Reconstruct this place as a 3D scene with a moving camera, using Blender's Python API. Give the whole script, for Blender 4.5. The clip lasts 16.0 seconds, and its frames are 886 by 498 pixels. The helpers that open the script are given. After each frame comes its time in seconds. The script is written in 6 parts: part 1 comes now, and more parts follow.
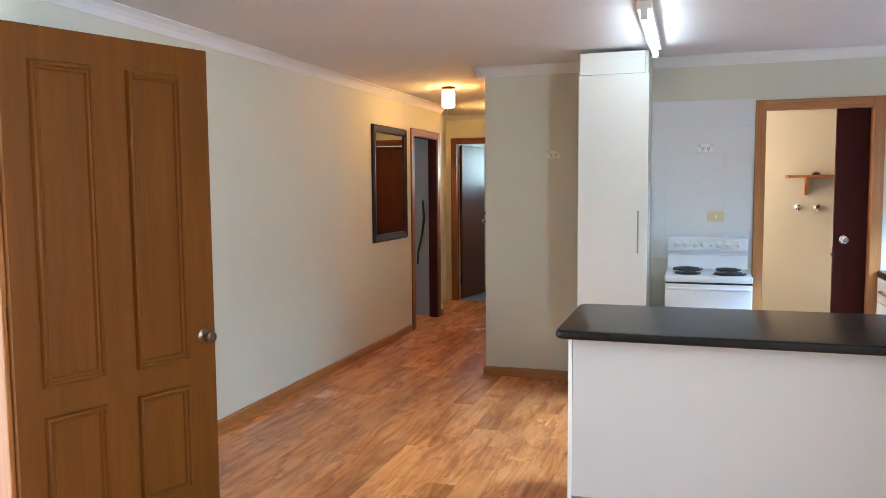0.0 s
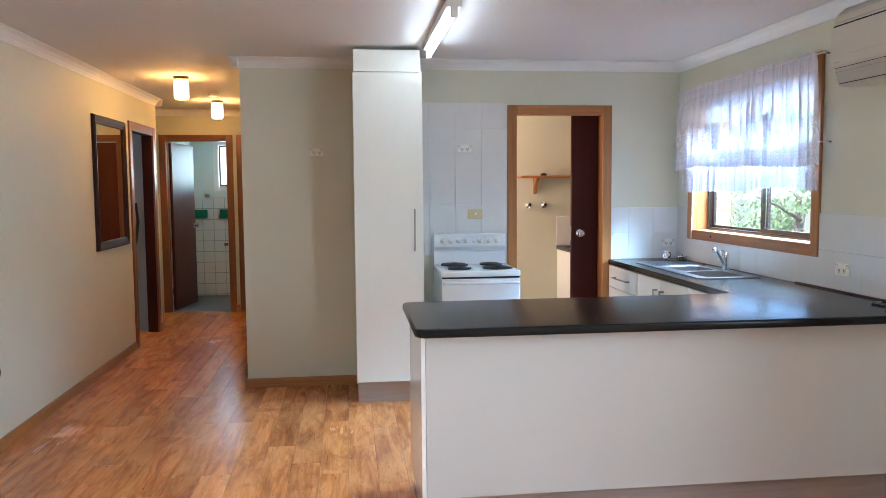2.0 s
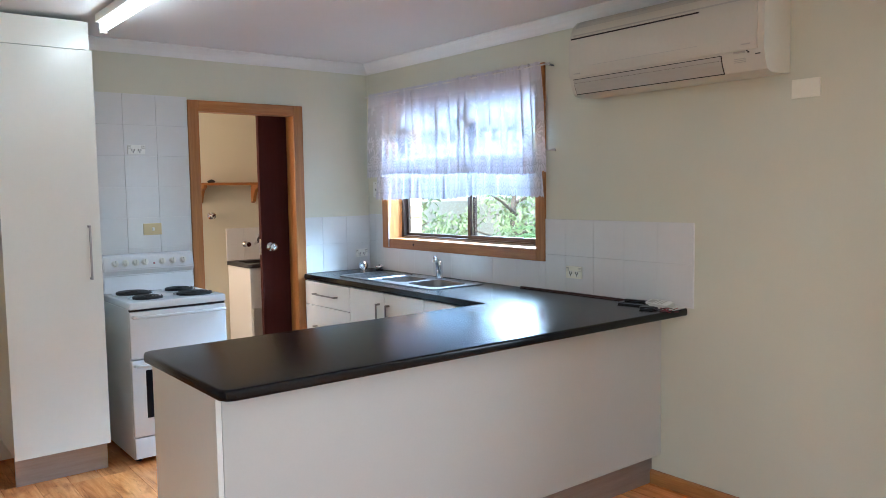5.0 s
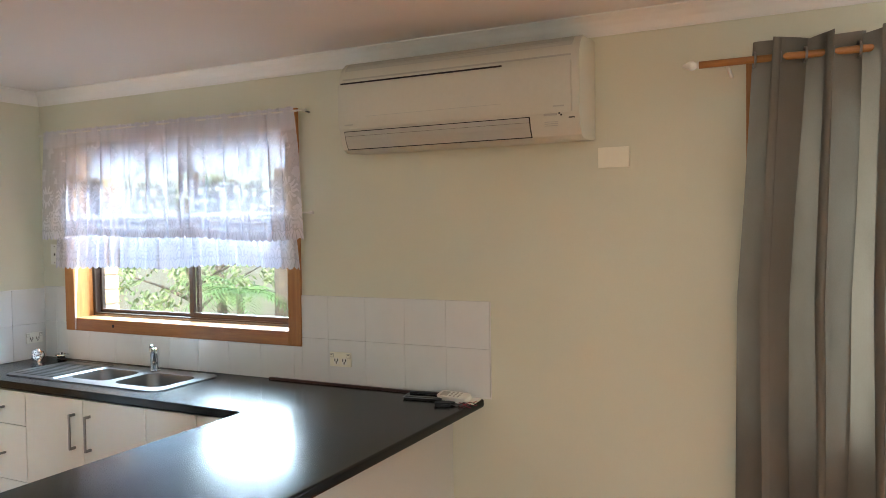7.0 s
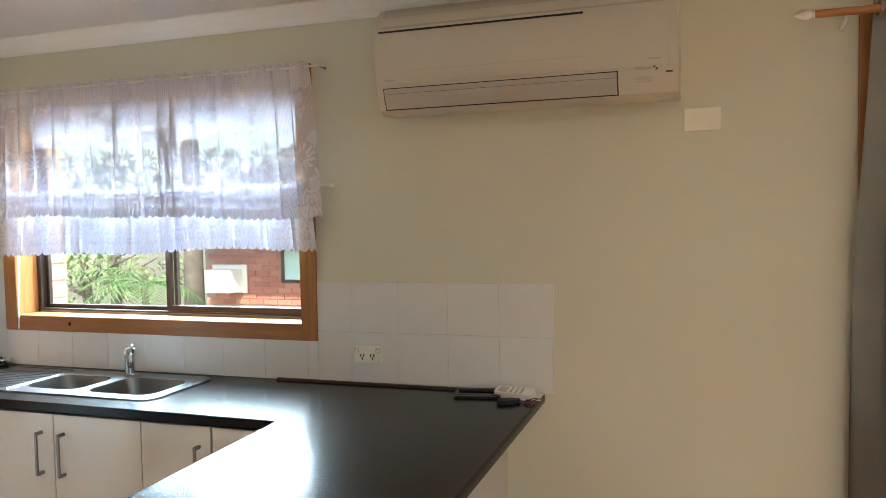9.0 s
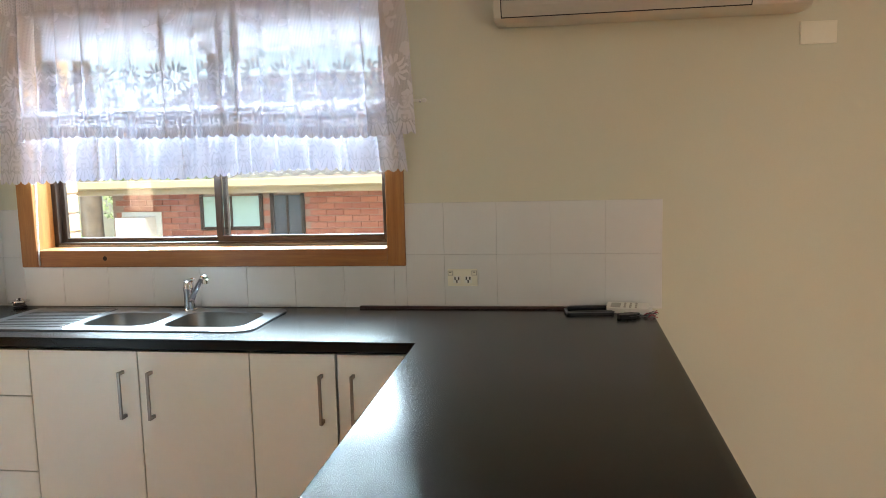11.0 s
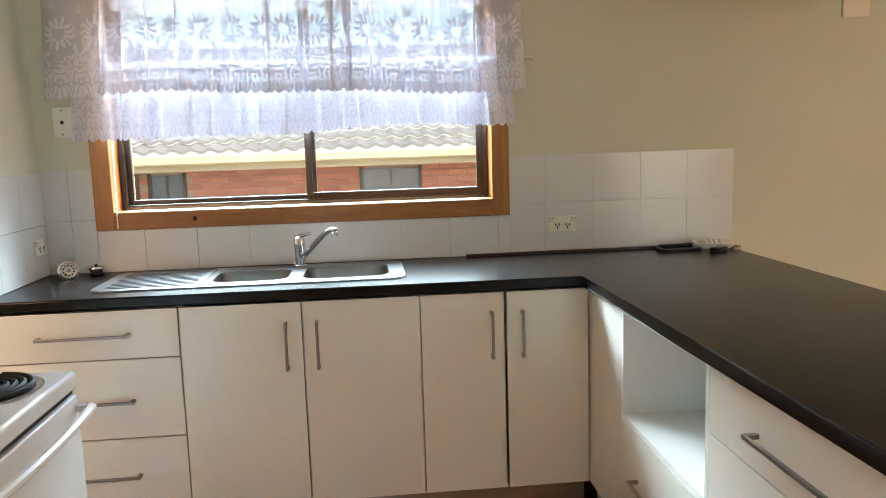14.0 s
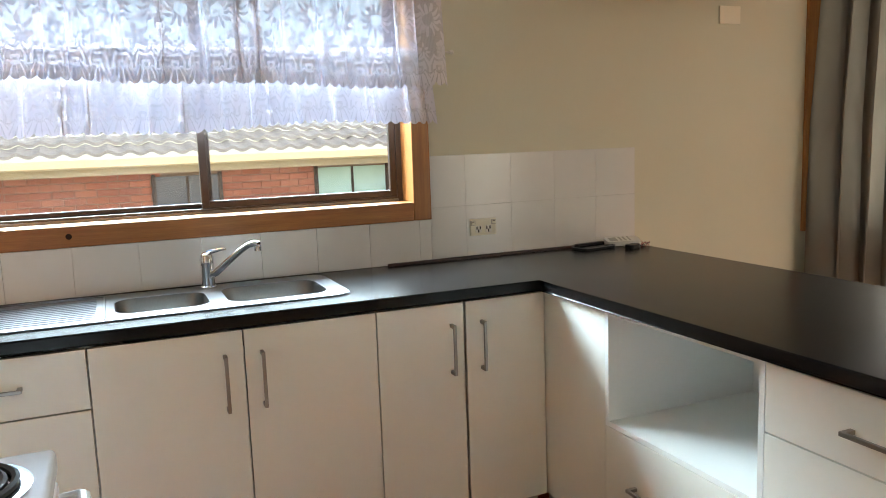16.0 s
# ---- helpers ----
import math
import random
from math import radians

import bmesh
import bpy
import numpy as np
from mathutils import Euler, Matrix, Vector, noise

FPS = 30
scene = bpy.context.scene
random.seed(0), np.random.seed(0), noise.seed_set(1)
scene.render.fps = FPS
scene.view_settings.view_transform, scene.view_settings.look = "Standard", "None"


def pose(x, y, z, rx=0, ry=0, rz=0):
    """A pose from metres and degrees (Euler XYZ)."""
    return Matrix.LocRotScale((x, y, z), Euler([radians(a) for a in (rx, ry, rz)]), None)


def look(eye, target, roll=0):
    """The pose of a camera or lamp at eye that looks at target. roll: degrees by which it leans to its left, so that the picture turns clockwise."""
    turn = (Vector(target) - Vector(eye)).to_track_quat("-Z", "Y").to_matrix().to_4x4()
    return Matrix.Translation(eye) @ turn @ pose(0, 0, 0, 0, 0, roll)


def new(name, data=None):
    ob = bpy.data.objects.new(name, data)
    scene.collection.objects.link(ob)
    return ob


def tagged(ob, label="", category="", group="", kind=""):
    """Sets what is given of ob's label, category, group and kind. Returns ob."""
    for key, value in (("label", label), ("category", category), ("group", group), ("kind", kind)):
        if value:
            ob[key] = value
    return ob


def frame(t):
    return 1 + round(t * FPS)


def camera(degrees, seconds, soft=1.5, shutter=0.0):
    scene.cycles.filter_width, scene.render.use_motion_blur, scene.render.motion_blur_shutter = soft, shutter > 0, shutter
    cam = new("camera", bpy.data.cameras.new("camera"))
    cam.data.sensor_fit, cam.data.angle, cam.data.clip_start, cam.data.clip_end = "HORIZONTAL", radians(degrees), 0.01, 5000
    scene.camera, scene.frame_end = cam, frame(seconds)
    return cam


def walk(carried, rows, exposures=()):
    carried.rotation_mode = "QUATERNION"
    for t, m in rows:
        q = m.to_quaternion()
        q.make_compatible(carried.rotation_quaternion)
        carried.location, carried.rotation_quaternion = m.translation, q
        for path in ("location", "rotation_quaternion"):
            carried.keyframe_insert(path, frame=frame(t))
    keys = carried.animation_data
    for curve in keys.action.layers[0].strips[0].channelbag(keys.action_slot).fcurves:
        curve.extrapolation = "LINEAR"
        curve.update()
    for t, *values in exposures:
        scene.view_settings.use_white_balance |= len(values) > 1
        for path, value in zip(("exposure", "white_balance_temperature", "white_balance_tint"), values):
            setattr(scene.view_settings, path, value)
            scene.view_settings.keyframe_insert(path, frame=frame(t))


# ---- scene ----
cam = camera(59.7, 16.0, soft=0.8)
METRES, EYE, TILT, LEAN, TURN = 6.55, 1.515, 0.0, 0.0, 17.9
EXPOSURES = [(0.0, 2.44, 5200, 3), (3.0, 2.15, 5200, 4), (5.0, 2.07, 5250, 3), (7.5, 2.05, 6450, 3), (10.0, 1.88, 6600, 3), (13.0, 2.0, 6950, 4), (16.0, 1.82, 6900, 5)]
ROWS = [
    (0.0, 0.0, 0.0, 0.0, -0.04, -4.66, 0.45),
    (0.5, -0.0327, 0.0045, 0.0021, -7.08, -4.62, 0.41),
    (1.0, -0.0596, 0.0158, -0.0026, -13.41, -4.51, 0.45),
    (1.5, -0.0864, 0.0354, -0.0032, -19.27, -4.58, 0.45),
    (2.0, -0.1089, 0.0548, -0.0055, -24.86, -4.52, 0.46),
    (2.5, -0.1341, 0.0738, -0.005, -30.61, -4.52, 0.54),
    (3.0, -0.1522, 0.0957, -0.0061, -35.7, -4.49, 0.65),
    (3.5, -0.1613, 0.1241, -0.0087, -39.8, -4.6, 0.77),
    (4.0, -0.1673, 0.154, -0.0107, -43.57, -4.64, 0.83),
    (4.5, -0.1671, 0.1862, -0.0085, -48.53, -4.69, 0.88),
    (5.0, -0.1569, 0.2098, -0.0024, -56.17, -4.39, 0.87),
    (7.5, -0.0584, 0.3455, 0.0244, -83.97, -1.57, 0.96),
    (8.0, -0.0394, 0.3674, 0.026, -85.72, -1.52, 1.07),
    (8.5, -0.0292, 0.3929, 0.0198, -87.33, -1.71, 1.15),
    (9.0, -0.0262, 0.4238, 0.0129, -89.2, -2.8, 1.18),
    (9.5, -0.0212, 0.4538, 0.0036, -91.25, -4.14, 1.24),
    (10.0, -0.0171, 0.4883, 0.0018, -93.67, -5.15, 1.31),
    (12.5, 0.007, 0.6567, -0.0142, -106.78, -7.63, 1.67),
    (13.0, 0.0022, 0.6885, -0.0144, -109.11, -7.71, 1.71),
    (13.5, 0.0042, 0.7171, -0.0161, -111.47, -7.83, 1.71),
    (14.0, 0.0196, 0.743, -0.0191, -113.69, -7.91, 1.74),
    (14.5, 0.0371, 0.766, -0.0186, -115.74, -7.85, 1.78),
    (15.0, 0.0566, 0.7894, -0.0189, -118.97, -7.84, 1.9),
    (15.5, 0.0768, 0.8001, -0.0191, -124.34, -7.81, 1.97),
    (16.0, 0.1014, 0.8042, -0.0197, -131.32, -8.06, 2.01),
]
walk(cam, [(t, pose(0, 0, EYE, TILT, LEAN, TURN) @ pose(METRES * x, METRES * y, METRES * z, 90 + pitch, roll, yaw)) for t, x, y, z, yaw, pitch, roll in ROWS], EXPOSURES)

# ---- world, sun, large lights ----
world = bpy.data.worlds.new("sky")
scene.world = world
world.use_nodes = True
_sky = world.node_tree.nodes.new("ShaderNodeTexSky")
_sky.sky_type, _sky.sun_disc = "NISHITA", False
_sky.sun_elevation, _sky.sun_rotation = radians(49), radians(245)
_bg = world.node_tree.nodes["Background"]
_bg.inputs["Strength"].default_value = 0.13
world.node_tree.links.new(_sky.outputs[0], _bg.inputs[0])
_sd = bpy.data.lights.new("sun", "SUN")
_sd.energy, _sd.angle, _sd.color = 2.7, radians(0.5), (1.0, 0.95, 0.88)
_sun = new("sun", _sd)
_sun.matrix_world = look((-30, -14, 38), (0, 0, 0))


def area_lamp(name, eye, target, sx, sy, watts, color, spread=180):
    d = bpy.data.lights.new(name, "AREA")
    d.spread = radians(spread)
    d.shape, d.size, d.size_y, d.energy, d.color = "RECTANGLE", sx, sy, watts, color
    ob = new(name, d)
    ob.matrix_world = look(eye, target)
    return ob


# daylight at the lounge, south and bathroom windows and the front doorway; the rest are added fills
area_lamp("lounge_window_daylight", (1.93, 0.95, 1.55), (-2, 1.3, 1.5), 1.3, 1.2, 29, (0.90, 0.95, 1.0), 160)
area_lamp("front_doorway_daylight", (-2.55, 1.70, 1.08), (0, 1.70, 1.0), 0.7, 1.9, 2.6, (0.95, 0.97, 1.0))
area_lamp("south_window_daylight", (-0.4, -2.57, 1.25), (-0.4, 0, 1.25), 0.66, 0.96, 0.25, (0.92, 0.96, 1.0))
# added lamp high outside, out of view, standing in for sky through the kitchen window
area_lamp("kitchen_window_daylight", (4.2, 5.2, 3.62), (1.6, 4.9, 1.4), 4.4, 2.5, 1150, (0.64, 0.83, 1.0))
# added warm fill that brightens the laundry; no lamp or window is known there
area_lamp("laundry_window_daylight", (-0.55, 6.54, 1.6), (1, 6.54, 1.5), 0.6, 0.9, 6.5, (1.0, 0.64, 0.43))
area_lamp("bathroom_window_daylight", (-2.265, 11.27, 1.81), (-2.265, 9, 1.7), 0.6, 0.55, 3.4, (0.86, 1.0, 0.95))
# added unseen fill for the side room, which has no window
area_lamp("side_room_daylight", (-4.5, 8.0, 1.5), (-2, 8.0, 1.2), 0.9, 1.0, 1.2, (0.9, 0.95, 1.0))

# ---- materials ----


class Graph:
    """Small wrapper to write node graphs."""

    def __init__(self, name):
        self.m = bpy.data.materials.new(name)
        self.m.use_nodes = True
        self.t = self.m.node_tree
        self.b = self.t.nodes["Principled BSDF"]

    def node(self, kind, **sets):
        n = self.t.nodes.new(kind)
        for k, v in sets.items():
            n.inputs[k.replace("_", " ")].default_value = v
        return n

    def link(self, a, b):
        self.t.links.new(a, b)

    def math(self, op, a, b=None, c=None):
        n = self.t.nodes.new("ShaderNodeMath")
        n.operation = op
        for i, v in enumerate((a, b, c)):
            if v is None:
                continue
            if isinstance(v, (int, float)):
                n.inputs[i].default_value = v
            else:
                self.link(v, n.inputs[i])
        return n.outputs[0]

    def place(self, stretch=(1, 1, 1), loc=None):
        g = self.t.nodes.new("ShaderNodeNewGeometry")
        mp = self.t.nodes.new("ShaderNodeMapping")
        mp.inputs["Scale"].default_value = stretch
        self.link(g.outputs["Position"], mp.inputs["Vector"])
        if loc is not None:
            self.link(loc, mp.inputs["Location"])
        return mp.outputs[0]

    def noise(self, vec, scale, detail=4, rough=0.55, distort=0.0):
        n = self.node("ShaderNodeTexNoise", Scale=scale, Detail=detail, Roughness=rough, Distortion=distort)
        self.link(vec, n.inputs["Vector"])
        return n.outputs[0]

    def ramp(self, fac, stops):
        n = self.t.nodes.new("ShaderNodeValToRGB")
        el = n.color_ramp.elements
        while len(el) < len(stops):
            el.new(0.5)
        for e, (p, c) in zip(el, stops):
            e.position, e.color = p, (*c, 1)
        self.link(fac, n.inputs[0])
        return n.outputs[0]

    def mix(self, fac, a, b, kind="MIX"):
        n = self.t.nodes.new("ShaderNodeMix")
        n.data_type, n.blend_type = "RGBA", kind
        for i, v in ((0, fac), (6, a), (7, b)):
            if isinstance(v, (int, float)):
                n.inputs[i].default_value = v
            elif isinstance(v, tuple):
                n.inputs[i].default_value = (*v, 1)
            else:
                self.link(v, n.inputs[i])
        return n.outputs[2]

    def bump(self, h, strength, dist=0.002):
        n = self.node("ShaderNodeBump", Strength=strength, Distance=dist)
        self.link(h, n.inputs["Height"])
        self.link(n.outputs[0], self.b.inputs["Normal"])

    def set(self, **k):
        for a, v in k.items():
            self.b.inputs[a.replace("_", " ")].default_value = v


def surface(name, c1, c2, scale=3.0, rough=0.5, rough2=None, bump=0.1, fine=60.0, stretch=(1, 1, 1), metal=0.0, coat=0.0):
    """A surface with large blotches, fine grain and a rough relief."""
    g = Graph(name)
    v = g.place(stretch)
    big, small = g.noise(v, scale, 3), g.noise(v, fine, 5)
    f = g.math("ADD", g.math("MULTIPLY", big, 0.65), g.math("MULTIPLY", small, 0.35))
    g.link(g.ramp(f, [(0.32, c1), (0.68, c2)]), g.b.inputs["Base Color"])
    r = g.math("MULTIPLY_ADD", big, (rough2 if rough2 is not None else rough + 0.12) - rough, rough)
    g.link(r, g.b.inputs["Roughness"])
    g.bump(small, bump, 0.001)
    g.set(Metallic=metal, Coat_Weight=coat)
    return g.m


def timber(name, dark, light, axis, rough=0.35, scale=9.0, vary=0.0, knots=False, coat=0.2):
    """Wood with the grain along one axis."""
    g = Graph(name)
    st = [6.0, 6.0, 6.0]
    st["xyz".index(axis)] = 0.35
    info = g.t.nodes.new("ShaderNodeObjectInfo")
    comb = g.t.nodes.new("ShaderNodeCombineXYZ")
    shift = g.math("MULTIPLY", info.outputs["Random"], 37.0)
    for i in range(3):
        g.link(shift, comb.inputs[i])
    v = g.place(tuple(st), comb.outputs[0])
    a = g.noise(v, scale * 0.5, 4, 0.6, 0.8)
    b = g.noise(v, scale * 4, 5, 0.7, 0.2)
    f = g.math("ADD", g.math("MULTIPLY", a, 0.6), g.math("MULTIPLY", b, 0.4))
    col = g.ramp(f, [(0.34, dark), (0.52, tuple((x + y) / 2 for x, y in zip(dark, light))), (0.68, light)])
    if vary:
        tone = g.ramp(info.outputs["Random"], [(0.0, (1 - vary,) * 3), (1.0, (1 + vary * 0.6,) * 3)])
        col = g.mix(1.0, col, tone, "MULTIPLY")
    if knots:
        k = g.noise(g.place((1, 1, 1), comb.outputs[0]), 3.2, 1)
        km = g.ramp(k, [(0.70, (0, 0, 0)), (0.78, (1, 1, 1))])
        col = g.mix(km, col, tuple(x * 0.35 for x in dark))
    g.link(col, g.b.inputs["Base Color"])
    g.link(g.math("MULTIPLY_ADD", b, 0.15, rough), g.b.inputs["Roughness"])
    g.bump(b, 0.12, 0.001)
    g.set(Coat_Weight=coat, Coat_Roughness=0.25, Specular_IOR_Level=0.5 if coat else 0.25)
    return g.m


def plank_vinyl():
    """Rustic timber-look vinyl: orange-brown boards with dark cracks and pale sapwood patches."""
    g = Graph("plank_vinyl")
    info = g.t.nodes.new("ShaderNodeObjectInfo")
    comb = g.t.nodes.new("ShaderNodeCombineXYZ")
    for i, k in enumerate((51.0, 23.0, 0.0)):
        g.link(g.math("MULTIPLY", info.outputs["Random"], k), comb.inputs[i])
    v = g.place((9.0, 1.1, 1.0), comb.outputs[0])
    v2 = g.place((26.0, 1.3, 1.0), comb.outputs[0])
    v3 = g.place((5.0, 2.2, 1.0), comb.outputs[0])
    grain, fine, patch = g.noise(v, 1.6, 6, 0.65, 1.2), g.noise(v2, 2.6, 6, 0.7, 0.6), g.noise(v3, 0.9, 3, 0.5, 0.6)
    base = g.ramp(grain, [(0.26, (0.26, 0.085, 0.024)), (0.46, (0.52, 0.19, 0.052)), (0.66, (0.68, 0.285, 0.092))])
    base = g.mix(g.ramp(patch, [(0.45, (0, 0, 0)), (0.75, (0.55, 0.55, 0.55))]), base, (0.74, 0.38, 0.145))
    cloud = g.noise(g.place((3.4, 1.3, 1.0), comb.outputs[0]), 1.9, 4, 0.6, 1.4)
    base = g.mix(g.ramp(cloud, [(0.30, (0.62, 0.62, 0.62)), (0.50, (0, 0, 0))]), base, (0.25, 0.082, 0.027))
    fleck = g.noise(g.place((11.0, 5.0, 1.0), comb.outputs[0]), 3.2, 3, 0.6, 1.0)
    base = g.mix(g.ramp(fleck, [(0.26, (0.7, 0.7, 0.7)), (0.33, (0, 0, 0))]), base, (0.10, 0.034, 0.014))
    base = g.mix(g.ramp(fine, [(0.31, (0.55, 0.55, 0.55)), (0.43, (0, 0, 0))]), base, (0.13, 0.045, 0.018))
    tone = g.ramp(info.outputs["Random"], [(0.0, (0.95, 0.90, 0.85)), (0.5, (1.18, 1.16, 1.14)), (1.0, (1.38, 1.36, 1.32))])
    g.link(g.mix(1.0, base, tone, "MULTIPLY"), g.b.inputs["Base Color"])
    wear = g.noise(g.place((1, 1, 1)), 1.7, 4)
    g.link(g.math("ADD", g.math("MULTIPLY_ADD", wear, 0.18, 0.11), g.math("MULTIPLY", fine, 0.08)), g.b.inputs["Roughness"])
    g.bump(g.math("ADD", fine, g.math("MULTIPLY", wear, 0.5)), 0.22, 0.0015)
    return g.m


def brick_material(name, c0, c1, c2):
    g = Graph(name)
    info = g.t.nodes.new("ShaderNodeObjectInfo")
    v = g.place()
    n = g.noise(v, 40, 4)
    col = g.ramp(info.outputs["Random"], [(0.0, c0), (0.5, c1), (1.0, c2)])
    g.link(g.mix(g.math("MULTIPLY", n, 0.5), col, c0), g.b.inputs["Base Color"])
    g.set(Roughness=0.9)
    g.bump(n, 0.4, 0.003)
    return g.m


def glass_material(name, tint=(1, 1, 1), rough=0.0):
    g = Graph(name)
    g.set(Base_Color=(*tint, 1), Roughness=rough, IOR=1.45, Transmission_Weight=1.0)
    return g.m


def pane_material(name):
    """Thin window glass: clear with a slight mirror gloss and a little dust."""
    g = Graph(name)
    out = g.t.nodes["Material Output"]
    tr, gl = g.t.nodes.new("ShaderNodeBsdfTransparent"), g.node("ShaderNodeBsdfGlossy", Roughness=0.02)
    df = g.node("ShaderNodeBsdfDiffuse")
    lw = g.node("ShaderNodeLayerWeight", Blend=0.5)
    gloss = g.math("MULTIPLY_ADD", g.math("POWER", lw.outputs["Facing"], 5.0), 0.45, 0.025)
    m1, m2 = g.t.nodes.new("ShaderNodeMixShader"), g.t.nodes.new("ShaderNodeMixShader")
    g.link(gloss, m1.inputs[0]), g.link(tr.outputs[0], m1.inputs[1]), g.link(gl.outputs[0], m1.inputs[2])
    dust = g.ramp(g.noise(g.place(), 90, 2), [(0.68, (0.012,) * 3), (0.80, (0.20,) * 3)])
    g.link(dust, m2.inputs[0]), g.link(m1.outputs[0], m2.inputs[1]), g.link(df.outputs[0], m2.inputs[2])
    g.link(m2.outputs[0], out.inputs[0])
    return g.m


def glow(name, color, strength):
    g = Graph(name)
    g.set(Base_Color=(*color, 1), Emission_Color=(*color, 1), Emission_Strength=strength)
    return g.m


def lace_material(name, sun_v, top_v, dense):
    """Knitted lace: fine net, sunflower row at height sun_v, fans along the scalloped hem, plain heading above top_v."""
    g = Graph(name)
    uvn = g.t.nodes.new("ShaderNodeUVMap")
    uvn.uv_map = "cloth"
    sep = g.t.nodes.new("ShaderNodeSeparateXYZ")
    g.link(uvn.outputs[0], sep.inputs[0])
    u, v = sep.outputs[0], sep.outputs[1]
    M = g.math

    def cell(width, offset=0.0):
        return M("MULTIPLY", M("SUBTRACT", M("FRACT", M("ADD", M("DIVIDE", u, width), offset)), 0.5), width)

    def below(x, limit, soft=0.002):
        n = g.t.nodes.new("ShaderNodeMapRange")
        n.interpolation_type = "SMOOTHSTEP"
        g.link(x, n.inputs[0])
        for i, val in ((1, limit - soft), (2, limit + soft), (3, 1.0), (4, 0.0)):
            if isinstance(val, (int, float)):
                n.inputs[i].default_value = val
        return n.outputs[0]

    def flower(width, height, offset, petals, core, size):
        cu, cv = cell(width, offset), M("SUBTRACT", v, height)
        r = M("SQRT", M("ADD", M("MULTIPLY", cu, cu), M("MULTIPLY", cv, cv)))
        ang = M("ARCTAN2", cv, cu)
        wave = M("ABSOLUTE", M("COSINE", M("MULTIPLY", ang, petals / 2)))
        edge = M("MULTIPLY_ADD", M("POWER", wave, 1.3), size - core, core)
        inside = below(M("SUBTRACT", r, edge), 0.0)
        hole = below(r, core)
        lattice = M("GREATER_THAN", M("MULTIPLY", M("SINE", M("MULTIPLY", M("ADD", cu, cv), 2 * math.pi / 0.012)), M("SINE", M("MULTIPLY", M("SUBTRACT", cu, cv), 2 * math.pi / 0.012))), 0.0)
        hole = M("MULTIPLY", hole, M("SUBTRACT", 1.0, M("MULTIPLY", lattice, 0.55)))
        return M("MAXIMUM", M("MULTIPLY", inside, M("SUBTRACT", 1.0, hole)), 0.0)

    # net
    net = M("MAXIMUM", M("SINE", M("MULTIPLY", u, 2 * math.pi / 0.0055)), M("SINE", M("MULTIPLY", v, 2 * math.pi / 0.0055)))
    net = M("MULTIPLY_ADD", net, 0.12, dense)
    f1 = flower(0.135, sun_v, 0.0, 13, 0.021, 0.062)
    f2 = flower(0.135, sun_v - 0.085, 0.5, 5, 0.004, 0.045)
    f3 = flower(0.075, 0.122, 0.25, 8, 0.008, 0.026)
    # fans along the hem
    hu = cell(0.075)
    hr = M("SQRT", M("ADD", M("MULTIPLY", hu, hu), M("POWER", M("SUBTRACT", v, 0.062), 2.0)))
    arc = M("ABSOLUTE", M("SUBTRACT", M("MODULO", hr, 0.020), 0.010))
    rings = M("MULTIPLY", M("GREATER_THAN", arc, 0.0042), M("GREATER_THAN", v, 0.050))
    rings = M("MAXIMUM", rings, M("MULTIPLY", M("GREATER_THAN", v, 0.050), 0.78))
    spokes = M("GREATER_THAN", M("SINE", M("MULTIPLY", M("ARCTAN2", hu, M("SUBTRACT", 0.075, v)), 20.0)), -0.72)
    near_hem = below(v, 0.045)
    hem = M("MULTIPLY", below(v, 0.105), M("MAXIMUM", M("MULTIPLY", rings, M("SUBTRACT", 1.0, near_hem)), M("MULTIPLY", near_hem, spokes)))
    head = M("SUBTRACT", 1.0, below(v, top_v, 0.01))
    cells = M("MAXIMUM", M("GREATER_THAN", M("SINE", M("MULTIPLY", u, 2 * math.pi / 0.012)), 0.3), M("GREATER_THAN", M("SINE", M("MULTIPLY", v, 2 * math.pi / 0.012)), 0.3))
    blotch = g.noise(g.place((1, 1, 1)), 14, 3)
    leaves = M("MULTIPLY", M("GREATER_THAN", blotch, 0.60), 0.45)
    op = net
    for k, w in ((f1, 0.97), (f2, 0.95), (f3, 0.96), (hem, 0.97), (leaves, 1.9)):
        op = M("MAXIMUM", op, M("MULTIPLY", k, w))
    op = M("MAXIMUM", op, M("MULTIPLY", head, M("MULTIPLY_ADD", cells, 0.4, 0.50)))
    out = g.t.nodes["Material Output"]
    tr = g.t.nodes.new("ShaderNodeBsdfTransparent")
    df, tl = g.node("ShaderNodeBsdfDiffuse", Color=(0.86, 0.84, 0.89, 1)), g.node("ShaderNodeBsdfTranslucent", Color=(0.10, 0.105, 0.155, 1))
    a, b = g.node("ShaderNodeMixShader", Fac=0.20), g.t.nodes.new("ShaderNodeMixShader")
    g.link(df.outputs[0], a.inputs[1]), g.link(tl.outputs[0], a.inputs[2])
    g.link(op, b.inputs[0]), g.link(tr.outputs[0], b.inputs[1]), g.link(a.outputs[0], b.inputs[2])
    g.link(b.outputs[0], out.inputs[0])
    return g.m


def cloth_material(name, color, through_light):
    """Plain cloth that lets some light through."""
    g = Graph(name)
    out = g.t.nodes["Material Output"]
    weave = g.ramp(g.noise(g.place(), 300, 2), [(0.3, tuple(c * 0.92 for c in color)), (0.7, color)])
    df, tl, mx = g.t.nodes.new("ShaderNodeBsdfDiffuse"), g.t.nodes.new("ShaderNodeBsdfTranslucent"), g.node("ShaderNodeMixShader", Fac=through_light)
    g.link(weave, df.inputs[0]), g.link(weave, tl.inputs[0])
    g.link(df.outputs[0], mx.inputs[1]), g.link(tl.outputs[0], mx.inputs[2]), g.link(mx.outputs[0], out.inputs[0])
    return g.m


